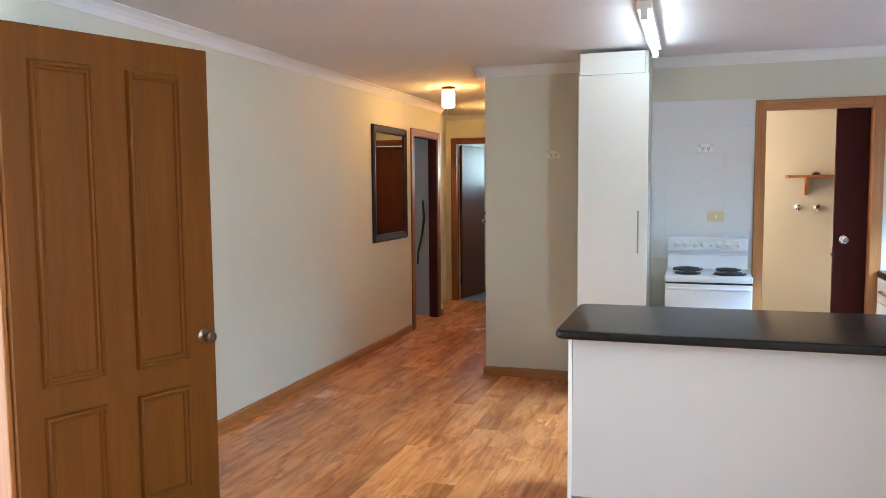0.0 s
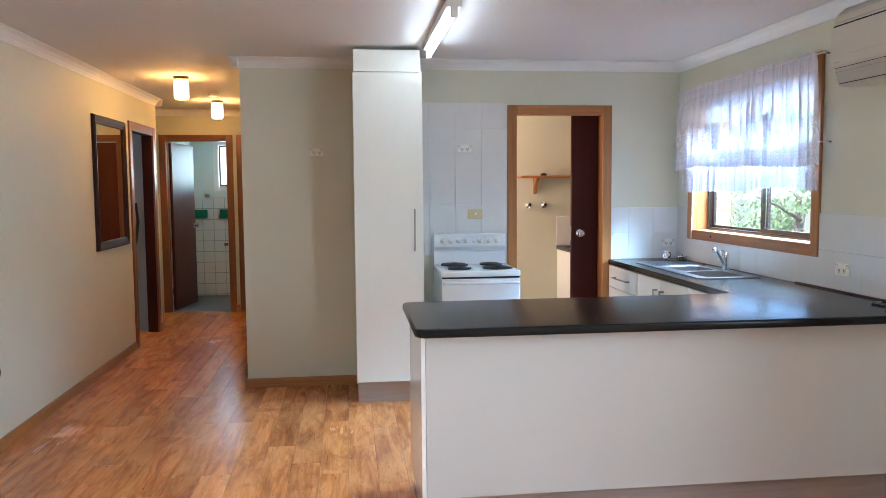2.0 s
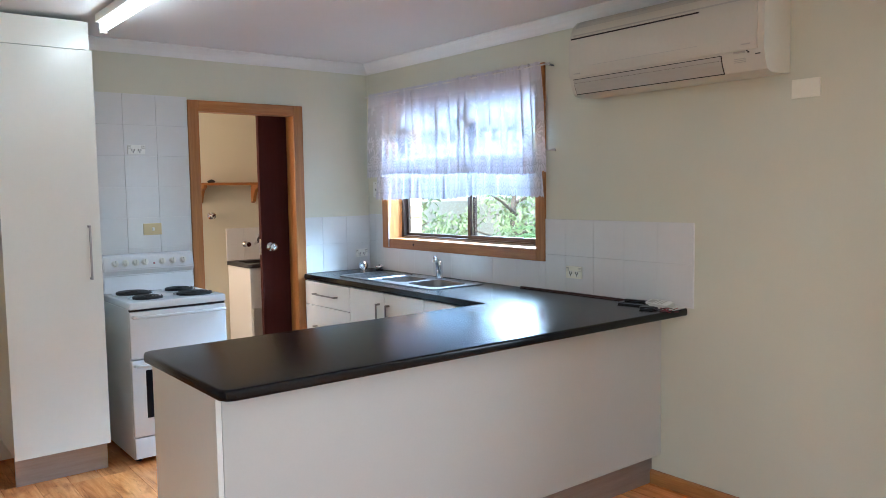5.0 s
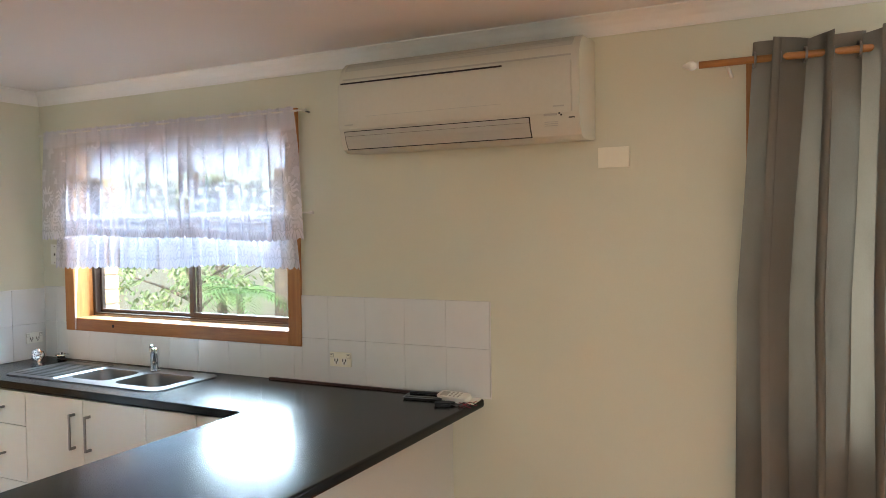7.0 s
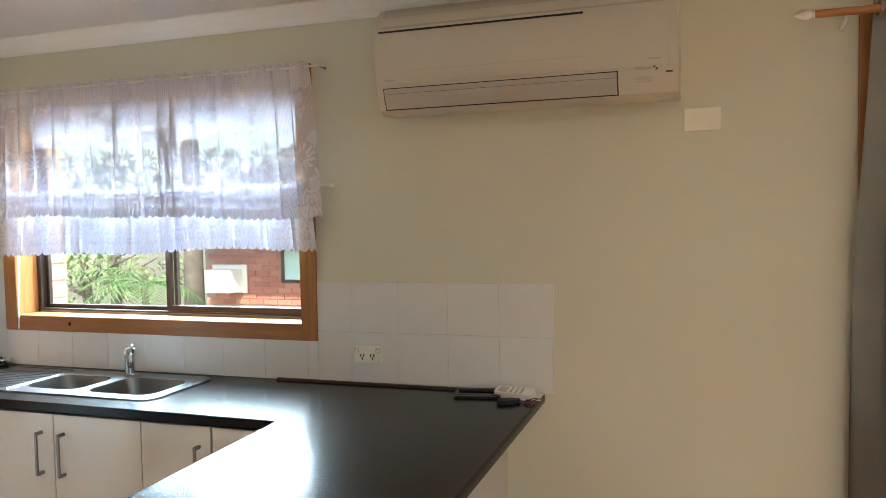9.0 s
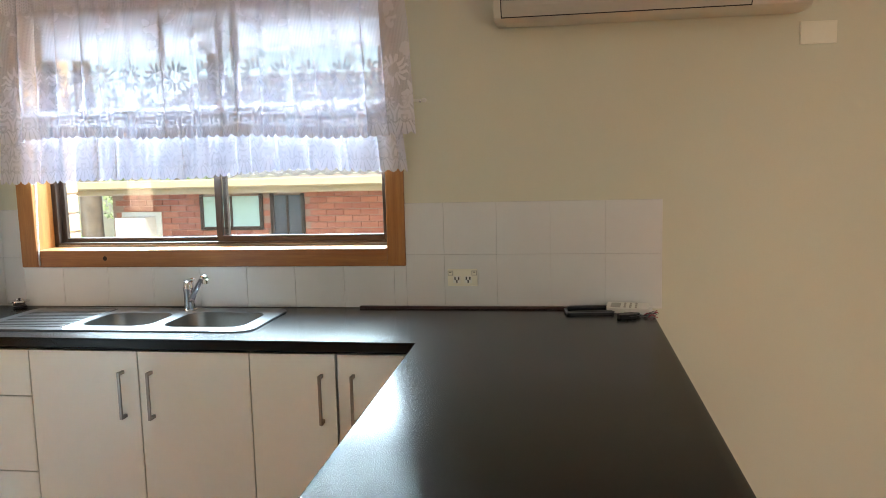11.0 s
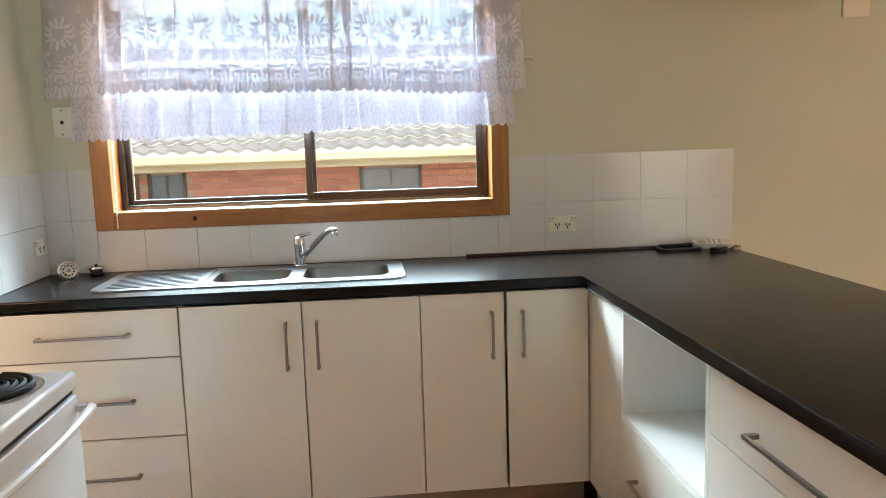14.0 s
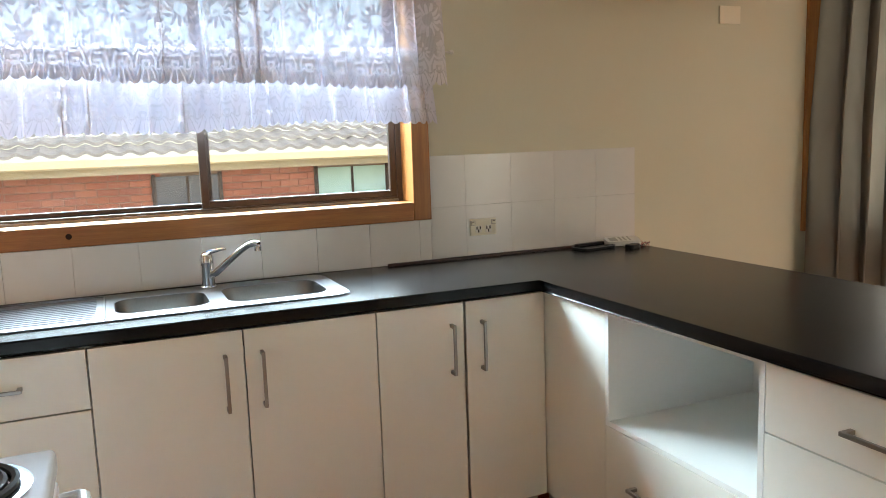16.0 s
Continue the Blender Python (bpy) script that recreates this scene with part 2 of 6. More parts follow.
def leaf_material(name, c1, c2):
    g = Graph(name)
    v = g.place()
    g.link(g.ramp(g.noise(v, 6, 3), [(0.35, c1), (0.65, c2)]), g.b.inputs["Base Color"])
    g.set(Roughness=0.5, Transmission_Weight=0.0)
    g.b.inputs["Subsurface Weight"].default_value = 0.0
    return g.m


WALL = surface("wall_paint", (0.632, 0.612, 0.482), (0.672, 0.652, 0.522), 1.2, 0.55, 0.65, 0.06, 220)
CEIL = surface("ceiling_paint", (0.72, 0.69, 0.67), (0.76, 0.73, 0.71), 1.0, 0.8, 0.85, 0.05, 160)
CORNICE = surface("cornice_paint", (0.78, 0.76, 0.73), (0.82, 0.80, 0.77), 2.0, 0.5, 0.6, 0.03, 120)
PLANK = plank_vinyl()
TRIM_X = timber("pine_trim_x", (0.28, 0.105, 0.022), (0.46, 0.20, 0.055), "x")
TRIM_Y = timber("pine_trim_y", (0.28, 0.105, 0.022), (0.46, 0.20, 0.055), "y", knots=False)
TRIM_Z = timber("pine_trim_z", (0.28, 0.105, 0.022), (0.46, 0.20, 0.055), "z")
SILL_WOOD = timber("sill_wood", (0.24, 0.085, 0.02), (0.42, 0.17, 0.045), "y", knots=True)
HALL_TRIM_Z = timber("hall_trim_z", (0.16, 0.05, 0.014), (0.28, 0.10, 0.03), "z")
HALL_TRIM_X = timber("hall_trim_x", (0.16, 0.05, 0.014), (0.28, 0.10, 0.03), "x")
HALL_TRIM_Y = timber("hall_trim_y", (0.16, 0.05, 0.014), (0.28, 0.10, 0.03), "y")
DOOR_WOOD = timber("maple_door", (0.105, 0.034, 0.003), (0.150, 0.051, 0.005), "z", 0.5, 5.0, coat=0.0)
DOOR_WOOD.node_tree.nodes["Principled BSDF"].inputs["Specular IOR Level"].default_value = 0.12
CLOSET = timber("closet_door", (0.085, 0.022, 0.010), (0.13, 0.036, 0.016), "z", 0.4, 6.0, coat=0.0)
BATHDOOR = timber("bathroom_door", (0.075, 0.020, 0.010), (0.110, 0.030, 0.014), "z", 0.35, 6.0, coat=0.0)
MAHOG = timber("mahogany_door", (0.042, 0.0092, 0.0070), (0.062, 0.0145, 0.0105), "z", 0.55, 6.0, coat=0.0)
MAHOG.node_tree.nodes["Principled BSDF"].inputs["Specular IOR Level"].default_value = 0.12
DARK_FRAME = timber("dark_frame", (0.016, 0.006, 0.004), (0.032, 0.012, 0.008), "z", 0.45, 8.0, coat=0.0)
GLOSSWHITE = surface("gloss_white_laminate", (0.84, 0.83, 0.755), (0.87, 0.86, 0.785), 0.8, 0.12, 0.18, 0.015, 30)
CARCASS = surface("white_melamine", (0.81, 0.81, 0.78), (0.84, 0.84, 0.81), 1.5, 0.45, 0.5, 0.02, 90)
# white darkened in its colour to stand in for the bar panel's shade
PANEL_DIM = surface("satin_white_panel", (0.55, 0.53, 0.485), (0.58, 0.56, 0.515), 0.9, 0.38, 0.45, 0.02, 120)
KICK = surface("brushed_kickboard", (0.36, 0.32, 0.29), (0.46, 0.42, 0.39), 4.0, 0.38, 0.5, 0.05, 90, (1, 1, 12), metal=0.6)
BENCH = surface("black_laminate", (0.006, 0.006, 0.007), (0.011, 0.0105, 0.011), 2.0, 0.20, 0.27, 0.04, 900)
BENCH.node_tree.nodes["Principled BSDF"].inputs["Specular IOR Level"].default_value = 0.26
STEEL = surface("stainless_steel", (0.14, 0.14, 0.15), (0.20, 0.20, 0.21), 3.0, 0.28, 0.38, 0.03, 200, (1, 14, 1), metal=1.0)
BOWLSTEEL = surface("bowl_steel", (0.17, 0.165, 0.16), (0.24, 0.235, 0.23), 3.0, 0.28, 0.38, 0.03, 200, metal=1.0)
NICKEL = surface("brushed_nickel", (0.28, 0.26, 0.24), (0.36, 0.34, 0.31), 5.0, 0.3, 0.4, 0.03, 200, metal=1.0)
CHROME = surface("chrome", (0.72, 0.72, 0.74), (0.78, 0.78, 0.80), 5.0, 0.06, 0.1, 0.0, 50, metal=1.0)
BRASS = surface("aged_brass", (0.13, 0.10, 0.065), (0.21, 0.165, 0.105), 9.0, 0.25, 0.4, 0.03, 80, metal=1.0)
TILE = surface("glazed_tile", (0.71, 0.70, 0.68), (0.75, 0.74, 0.72), 2.0, 0.14, 0.20, 0.02, 14)
JOINT = surface("plank_joint", (0.10, 0.04, 0.018), (0.14, 0.06, 0.028), 9.0, 0.8, 0.9, 0.1, 120)
GROUT = surface("grout", (0.72, 0.70, 0.67), (0.78, 0.76, 0.73), 14.0, 0.85, 0.9, 0.2, 200)
ENAMEL = surface("white_enamel", (0.78, 0.79, 0.80), (0.82, 0.83, 0.84), 1.0, 0.14, 0.2, 0.01, 40)
COIL = surface("element_black", (0.012, 0.012, 0.012), (0.03, 0.028, 0.026), 20.0, 0.45, 0.6, 0.1, 200)
BLACKGLASS = surface("oven_glass", (0.008, 0.008, 0.010), (0.014, 0.014, 0.016), 2.0, 0.06, 0.1, 0.0, 30)
PLASTIC = surface("white_plastic", (0.78, 0.77, 0.71), (0.82, 0.81, 0.75), 3.0, 0.32, 0.4, 0.01, 60)
CREAMPL = surface("aged_cream_plastic", (0.62, 0.50, 0.25), (0.68, 0.56, 0.30), 8.0, 0.35, 0.45, 0.02, 60)
ACBODY = surface("aged_white_plastic", (0.58, 0.55, 0.46), (0.62, 0.59, 0.50), 2.0, 0.35, 0.42, 0.01, 60)
ACGREY = surface("grey_plastic", (0.44, 0.42, 0.37), (0.50, 0.48, 0.42), 2.0, 0.42, 0.5, 0.02, 60)
DARKPL = surface("dark_plastic", (0.012, 0.012, 0.013), (0.022, 0.022, 0.024), 6.0, 0.3, 0.45, 0.02, 60)
for _dark in (DARKPL, BLACKGLASS, DARK_FRAME):
    _dark.node_tree.nodes["Principled BSDF"].inputs["Specular IOR Level"].default_value = 0.2
SLOT = surface("slot_dark", (0.02, 0.018, 0.016), (0.03, 0.028, 0.026), 6.0, 0.7, 0.8, 0.02, 60)
ALU = surface("bronze_aluminium", (0.035, 0.020, 0.014), (0.05, 0.030, 0.020), 5.0, 0.35, 0.45, 0.02, 90, metal=0.3)
CURTAIN = surface("taupe_weave", (0.23, 0.205, 0.17), (0.30, 0.27, 0.23), 6.0, 0.9, 0.95, 0.5, 420, (1, 1, 0.5))
BLIND = cloth_material("blind_fabric", (0.80, 0.79, 0.84), 0.35)
CORD = surface("white_cord", (0.7, 0.66, 0.6), (0.76, 0.72, 0.66), 30.0, 0.6, 0.7, 0.05, 200)
REDCORD = surface("red_cord", (0.25, 0.02, 0.04), (0.35, 0.03, 0.06), 30.0, 0.6, 0.7, 0.05, 200)
STRIP = timber("dark_red_strip", (0.035, 0.012, 0.009), (0.07, 0.024, 0.016), "y", 0.4)
SOCKETFACE = surface("ivory_plastic", (0.80, 0.76, 0.63), (0.84, 0.80, 0.67), 3.0, 0.32, 0.4, 0.01, 60)
GREENGL = surface("green_glaze", (0.005, 0.10, 0.045), (0.008, 0.16, 0.075), 7.0, 0.1, 0.2, 0.02, 40)
BATHFLOOR = surface("grey_vinyl", (0.085, 0.092, 0.092), (0.13, 0.14, 0.14), 5.0, 0.35, 0.5, 0.05, 120)
BATHWALL = surface("bath_paint", (0.66, 0.70, 0.66), (0.70, 0.74, 0.70), 1.5, 0.5, 0.6, 0.04, 150)
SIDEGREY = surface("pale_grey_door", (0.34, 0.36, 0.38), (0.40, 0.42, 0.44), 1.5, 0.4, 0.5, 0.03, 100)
MIRROR = Graph("mirror_silver").m
MIRROR.node_tree.nodes["Principled BSDF"].inputs["Metallic"].default_value = 1.0
MIRROR.node_tree.nodes["Principled BSDF"].inputs["Roughness"].default_value = 0.02
MIRROR.node_tree.nodes["Principled BSDF"].inputs["Base Color"].default_value = (0.82, 0.80, 0.78, 1)
PANE = pane_material("window_glass")
TUBE = glow("fluorescent_tube", (0.94, 0.97, 0.95), 5.0)
SHADE = glow("lit_ribbed_glass", (1.0, 0.46, 0.11), 13.5)
BRICK = brick_material("red_brick", (0.34, 0.115, 0.075), (0.44, 0.16, 0.10), (0.50, 0.21, 0.135))
ORANGEBRICK = brick_material("orange_brick", (0.42, 0.20, 0.08), (0.52, 0.27, 0.12), (0.60, 0.34, 0.16))
DARKGROUT = surface("dark_grout", (0.28, 0.28, 0.26), (0.36, 0.36, 0.34), 14.0, 0.85, 0.9, 0.2, 200)
MORTAR = surface("mortar", (0.30, 0.20, 0.155), (0.37, 0.26, 0.20), 9.0, 0.9, 0.95, 0.3, 120)
ROOFTILE = surface("concrete_roof_tile", (0.12, 0.113, 0.107), (0.18, 0.17, 0.16), 3.0, 0.8, 0.9, 0.4, 60)
FASCIA = surface("cream_fascia", (0.38, 0.29, 0.165), (0.44, 0.34, 0.20), 2.0, 0.5, 0.6, 0.03, 60)
HOUSECURT = surface("teal_curtain", (0.42, 0.60, 0.56), (0.50, 0.68, 0.63), 5.0, 0.8, 0.9, 0.1, 60)
DARKPANE = surface("dark_window_glass", (0.07, 0.08, 0.10), (0.10, 0.11, 0.13), 1.0, 0.08, 0.12, 0.0, 20)
GRASS = surface("lawn", (0.13, 0.12, 0.07), (0.19, 0.17, 0.10), 2.0, 0.9, 0.95, 0.5, 60)
LEAF = leaf_material("leaf", (0.20, 0.28, 0.10), (0.32, 0.38, 0.18))
PALM = leaf_material("palm_leaf", (0.10, 0.20, 0.06), (0.18, 0.32, 0.10))
BARK = surface("bark", (0.10, 0.08, 0.06), (0.20, 0.16, 0.12), 8.0, 0.9, 0.95, 0.6, 60)
LACE1 = lace_material("lace_valance", 0.235, 0.50, 0.66)
LACE2 = lace_material("lace_lower_tier", 0.17, 0.40, 0.73)

# ---- building helpers ----
AT = {}


def thing(name, x, y, z, label, category, group="", kind=""):
    ob = new(name)
    ob.empty_display_size = 0.05
    ob.location = (x, y, z)
    AT[ob] = Vector((x, y, z))
    return tagged(ob, label, category, group, kind)


def part(name, bm, material, parent=None, label="", smooth=False):
    """Links a bmesh in world coordinates as one mesh object, with its origin at its base."""
    bmesh.ops.recalc_face_normals(bm, faces=bm.faces)
    lo = Vector([min(v.co[i] for v in bm.verts) for i in range(3)])
    hi = Vector([max(v.co[i] for v in bm.verts) for i in range(3)])
    c = Vector(((lo.x + hi.x) / 2, (lo.y + hi.y) / 2, lo.z))
    bmesh.ops.translate(bm, verts=bm.verts, vec=-c)
    me = bpy.data.meshes.new(name)
    bm.to_mesh(me)
    bm.free()
    me.materials.append(material)
    if smooth:
        me.polygons.foreach_set("use_smooth", [True] * len(me.polygons))
        me.set_sharp_from_angle(angle=radians(35))
    ob = new(name, me)
    AT[ob] = c
    if parent is not None:
        ob.parent = parent
        ob.location = c - AT[parent]
    else:
        ob.location = c
    if label:
        ob["label"] = label
    return ob


def solo(name, bm, material, label, category, group="", kind="", smooth=False):
    return tagged(part(name, bm, material, None, "", smooth), label, category, group, kind)


def box(x0, x1, y0, y1, z0, z1, bevel=0.0, bm=None, seg=2):
    bm = bm or bmesh.new()
    made = bmesh.ops.create_cube(bm, size=1.0)["verts"]
    for v in made:
        v.co = Vector((x0 + (v.co.x + 0.5) * (x1 - x0), y0 + (v.co.y + 0.5) * (y1 - y0), z0 + (v.co.z + 0.5) * (z1 - z0)))
    if bevel > 0:
        es = list({e for v in made for e in v.link_edges})
        bmesh.ops.bevel(bm, geom=es, offset=bevel, segments=seg, profile=0.5, affect="EDGES")
    return bm


def tube(points, r, sides=10, bm=None, caps=True):
    """A round bar along points; r may be one radius or one for each point."""
    bm = bm or bmesh.new()
    pts = [Vector(p) for p in points]
    rs = r if isinstance(r, (list, tuple)) else [r] * len(pts)
    rings, up = [], None
    for i, p in enumerate(pts):
        d = (pts[min(i + 1, len(pts) - 1)] - pts[max(i - 1, 0)]).normalized()
        if up is None:
            up = d.orthogonal().normalized()
        up = (up - d * up.dot(d)).normalized()
        side = d.cross(up)
        rings.append([bm.verts.new(p + rs[i] * (math.cos(a) * up + math.sin(a) * side)) for a in (2 * math.pi * k / sides for k in range(sides))])
    for a, b in zip(rings, rings[1:]):
        for k in range(sides):
            bm.faces.new((a[k], a[(k + 1) % sides], b[(k + 1) % sides], b[k]))
    if caps:
        bm.faces.new(rings[0]), bm.faces.new(rings[-1])
    return bm


def lathe(profile, centre, axis="z", sides=20, bm=None):
    """Turns (radius, height) pairs round an axis through centre."""
    bm = bm or bmesh.new()
    c = Vector(centre)
    ax = {"x": Vector((1, 0, 0)), "-x": Vector((-1, 0, 0)), "y": Vector((0, 1, 0)), "-y": Vector((0, -1, 0)), "z": Vector((0, 0, 1))}[axis] if isinstance(axis, str) else Vector(axis).normalized()
    u = ax.orthogonal().normalized()
    w = ax.cross(u)
    rings = []
    for r, h in profile:
        rings.append([bm.verts.new(c + ax * h + max(r, 1e-4) * (math.cos(2 * math.pi * k / sides) * u + math.sin(2 * math.pi * k / sides) * w)) for k in range(sides)])
    for a, b in zip(rings, rings[1:]):
        for k in range(sides):
            bm.faces.new((a[k], a[(k + 1) % sides], b[(k + 1) % sides], b[k]))
    bm.faces.new(rings[0]), bm.faces.new(rings[-1])
    return bm


def prism(outline, z0, z1, bm=None):
    """An outline in x, y drawn up from z0 to z1."""
    bm = bm or bmesh.new()
    a = [bm.verts.new((x, y, z0)) for x, y in outline]
    b = [bm.verts.new((x, y, z1)) for x, y in outline]
    n = len(a)
    for k in range(n):
        bm.faces.new((a[k], a[(k + 1) % n], b[(k + 1) % n], b[k]))
    bm.faces.new(a[::-1]), bm.faces.new(b)
    return bm


def along(profile, start, end, bm=None):
    """A profile of (out, up) pairs drawn from start to end; out points to the left of the way."""
    bm = bm or bmesh.new()
    s, e = Vector(start), Vector(end)
    d = (e - s).normalized()
    left = Vector((-d.y, d.x, 0))
    a = [bm.verts.new(s + left * o + Vector((0, 0, h))) for o, h in profile]
    b = [bm.verts.new(e + left * o + Vector((0, 0, h))) for o, h in profile]
    n = len(a)
    for k in range(n):
        bm.faces.new((a[k], a[(k + 1) % n], b[(k + 1) % n], b[k]))
    bm.faces.new(a[::-1]), bm.faces.new(b)
    return bm


def rounded(x0, x1, y0, y1, r, n=6):
    pts = []
    for cx, cy, a0 in ((x1 - r, y1 - r, 0), (x0 + r, y1 - r, 90), (x0 + r, y0 + r, 180), (x1 - r, y0 + r, 270)):
        pts += [(cx + r * math.cos(radians(a0 + 90 * k / n)), cy + r * math.sin(radians(a0 + 90 * k / n))) for k in range(n + 1)]
    return pts


def carve(ob, cutters):
    """Cuts solid bmeshes (world coordinates) out of a finished object."""
    for bm in cutters:
        me = bpy.data.meshes.new("cut")
        bmesh.ops.recalc_face_normals(bm, faces=bm.faces)
        bm.to_mesh(me)
        bm.free()
        cut = new("cut", me)
        if ob.parent is not None:
            cut.location = -AT[ob] + ob.location
        mod = ob.modifiers.new("carve", "BOOLEAN")
        mod.operation, mod.solver, mod.object = "DIFFERENCE", "EXACT", cut
        if ob.parent is not None:
            cut.parent = ob.parent
        bpy.context.view_layer.update()
        done = bpy.data.meshes.new_from_object(ob.evaluated_get(bpy.context.evaluated_depsgraph_get()))
        ob.modifiers.clear()
        old, ob.data = ob.data, done
        done.name = ob.name
        bpy.data.objects.remove(cut)
        bpy.data.meshes.remove(old)
        bpy.data.meshes.remove(me)


def tile_mesh(w, h, d, axis, material, name="tile", bevel=0.0015):
    """A tile or brick centred on its own middle, its face across the axis."""
    size = {"x": (d, w, h), "y": (w, d, h), "z": (w, h, d)}[axis]
    bm = box(-size[0] / 2, size[0] / 2, -size[1] / 2, size[1] / 2, -size[2] / 2, size[2] / 2, bevel, seg=1)
    me = bpy.data.meshes.new(name)
    bm.to_mesh(me)
    bm.free()
    me.materials.append(material)
    return me


def piece(name, me, loc, parent):
    ob = new(name, me)
    ob.parent = parent
    ob.location = Vector(loc) - AT[parent]
    return ob

# ---- large structure ----
W, K, L, END, CEILING = 1.785, 5.935, -2.79, 9.75, 2.43


def setting(name, bm, material, label, category):
    return solo(name, bm, material, label, category, kind="structure")


floor = setting("floor", box(-3.2, 1.785, -2.5, 9.75, -0.06, -0.006), JOINT, "orange-brown timber-look vinyl plank floor", "floor")
setting("floor_bathroom", box(-3.2, -1.45, 9.75, 11.2, -0.06, -0.002), BATHFLOOR, "grey vinyl floor of the bathroom", "floor")
setting("ceiling", box(-4.7, 1.95, -2.6, 11.3, CEILING, CEILING + 0.08), CEIL, "off-white painted plaster ceiling", "ceiling")


def wall_with_openings(name, axis, at0, at1, lo, hi, openings, material, label, top=CEILING, bottom=-0.06):
    """A wall across an axis between at0 and at1, from lo to hi, with openings (from, to, sill, head)."""
    bm = bmesh.new()

    def block(a, b, z0, z1):
        if b - a < 1e-4 or z1 - z0 < 1e-4:
            return
        if axis == "x":
            box(at0, at1, a, b, z0, z1, bm=bm)
        else:
            box(a, b, at0, at1, z0, z1, bm=bm)

    s = lo
    for a, b, z0, z1 in sorted(openings):
        block(s, a, bottom, top)
        block(a, b, bottom, z0)
        block(a, b, z1, top)
        s = b
    block(s, hi, bottom, top)
    return setting(name, bm, material, label, "wall")


wall_with_openings("wall_east", "x", W, 1.92, -2.5, 7.13, [(0.2, 2.075, 0.93, 2.15), (4.135, 5.68, 1.135, 2.15)], WALL, "cream painted plaster wall round the kitchen window")
wall_with_openings("wall_kitchen", "y", K, 6.045, -1.56, W, [(0.465, 1.184, -0.06, 2.05)], WALL, "cream painted plaster wall behind the stove")
wall_with_openings("wall_hall_east", "x", -1.56, -1.45, 6.045, 8.62, [], WALL, "cream painted plaster wall of the hall")
wall_with_openings("wall_hall_recess", "y", 8.52, 8.62, -1.45, -1.0, [], WALL, "cream painted plaster wall of the hall's end bay")
wall_with_openings("wall_hall_bay", "x", -1.1, -1.0, 8.62, END, [], WALL, "cream painted plaster wall of the hall's end bay")
wall_with_openings("wall_west", "x", L - 0.1, L, 2.17, 8.62, [(7.62, 8.44, -0.06, 2.06)], WALL, "cream painted plaster wall with a framed mirror")
wall_with_openings("wall_hall_west", "x", -3.2, -3.1, 8.62, END, [], WALL, "cream painted plaster wall at the hall's end")
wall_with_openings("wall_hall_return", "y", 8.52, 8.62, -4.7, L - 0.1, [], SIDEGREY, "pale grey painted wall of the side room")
wall_with_openings("wall_end", "y", END, END + 0.1, -3.2, -1.0, [(-2.97, -2.225, -0.06, 2.08), (-2.068, -1.225, -0.06, 2.08)], WALL, "cream painted plaster wall with two doorways")
wall_with_openings("wall_entry", "x", -2.48, -2.37, -2.5, 2.17, [(1.27, 2.15, -0.06, 2.13)], WALL, "cream painted plaster wall beside the entry")
wall_with_openings("wall_entry_return", "y", 2.17, 2.27, L, -2.37, [], WALL, "short cream painted return wall")
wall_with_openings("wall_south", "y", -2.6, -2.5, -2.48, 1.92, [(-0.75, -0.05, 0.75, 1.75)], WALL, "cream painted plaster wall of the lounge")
wall_with_openings("wall_laundry_back", "y", 7.03, 7.13, -0.75, W, [], WALL, "cream painted laundry wall")
# the opening is unseen, made up to go with the added laundry fill
wall_with_openings("wall_laundry_west", "x", -0.75, -0.65, 6.045, 7.03, [(6.2, 6.9, 1.1, 2.1)], WALL, "cream painted laundry wall")
setting("floor_laundry", box(-0.75, W, 5.935, 7.03, -0.064, -0.002), BATHFLOOR, "grey vinyl laundry floor", "floor")
wall_with_openings("wall_bath_back", "y", 11.2, 11.3, -3.2, -1.3, [(-2.58, -1.95, 1.52, 2.1)], BATHWALL, "pale painted bathroom wall above white tiles")
wall_with_openings("wall_bath_west", "x", -3.05, -2.95, 9.85, 11.2, [], BATHWALL, "pale painted bathroom wall")
wall_with_openings("wall_bath_east", "x", -1.45, -1.35, 9.86, 11.2, [], BATHWALL, "pale painted bathroom wall")
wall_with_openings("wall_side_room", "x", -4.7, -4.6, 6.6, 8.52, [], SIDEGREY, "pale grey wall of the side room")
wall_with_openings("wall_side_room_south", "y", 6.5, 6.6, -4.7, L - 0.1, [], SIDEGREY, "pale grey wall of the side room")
setting("floor_side_room", box(-4.7, -3.2, 6.5, 8.62, -0.06, -0.004), BATHFLOOR, "grey floor of the side room", "floor")

COVE = [(0.0, -0.072), (0.006, -0.072), (0.009, -0.062), (0.022, -0.040), (0.042, -0.020), (0.062, -0.009), (0.070, -0.006), (0.070, 0.0), (0.0, 0.0)]
SKIRT = [(0.0, 0.0), (0.016, 0.0), (0.016, 0.056), (0.011, 0.068), (0.0, 0.070)]


def cornice(name, pts):
    bm = bmesh.new()
    for a, b in zip(pts, pts[1:]):
        along([(o + 0.0, h) for o, h in COVE], (*a, CEILING), (*b, CEILING), bm)
    return setting(name, bm, CORNICE, "white cove cornice along the ceiling", "cornice")


cornice("trim_cornice_east", [(W, -2.5), (W, K)])
cornice("trim_cornice_kitchen", [(W - 0.0, K), (-1.63, K)])
cornice("trim_cornice_hall_east", [(-1.56, K - 0.07), (-1.56, 8.62)])
cornice("trim_cornice_end", [(-1.1, END), (-3.1, END)])
cornice("trim_cornice_west", [(L, 8.69), (L, 2.27)])
cornice("trim_cornice_return", [(-3.1, 8.62), (L + 0.07, 8.62)])


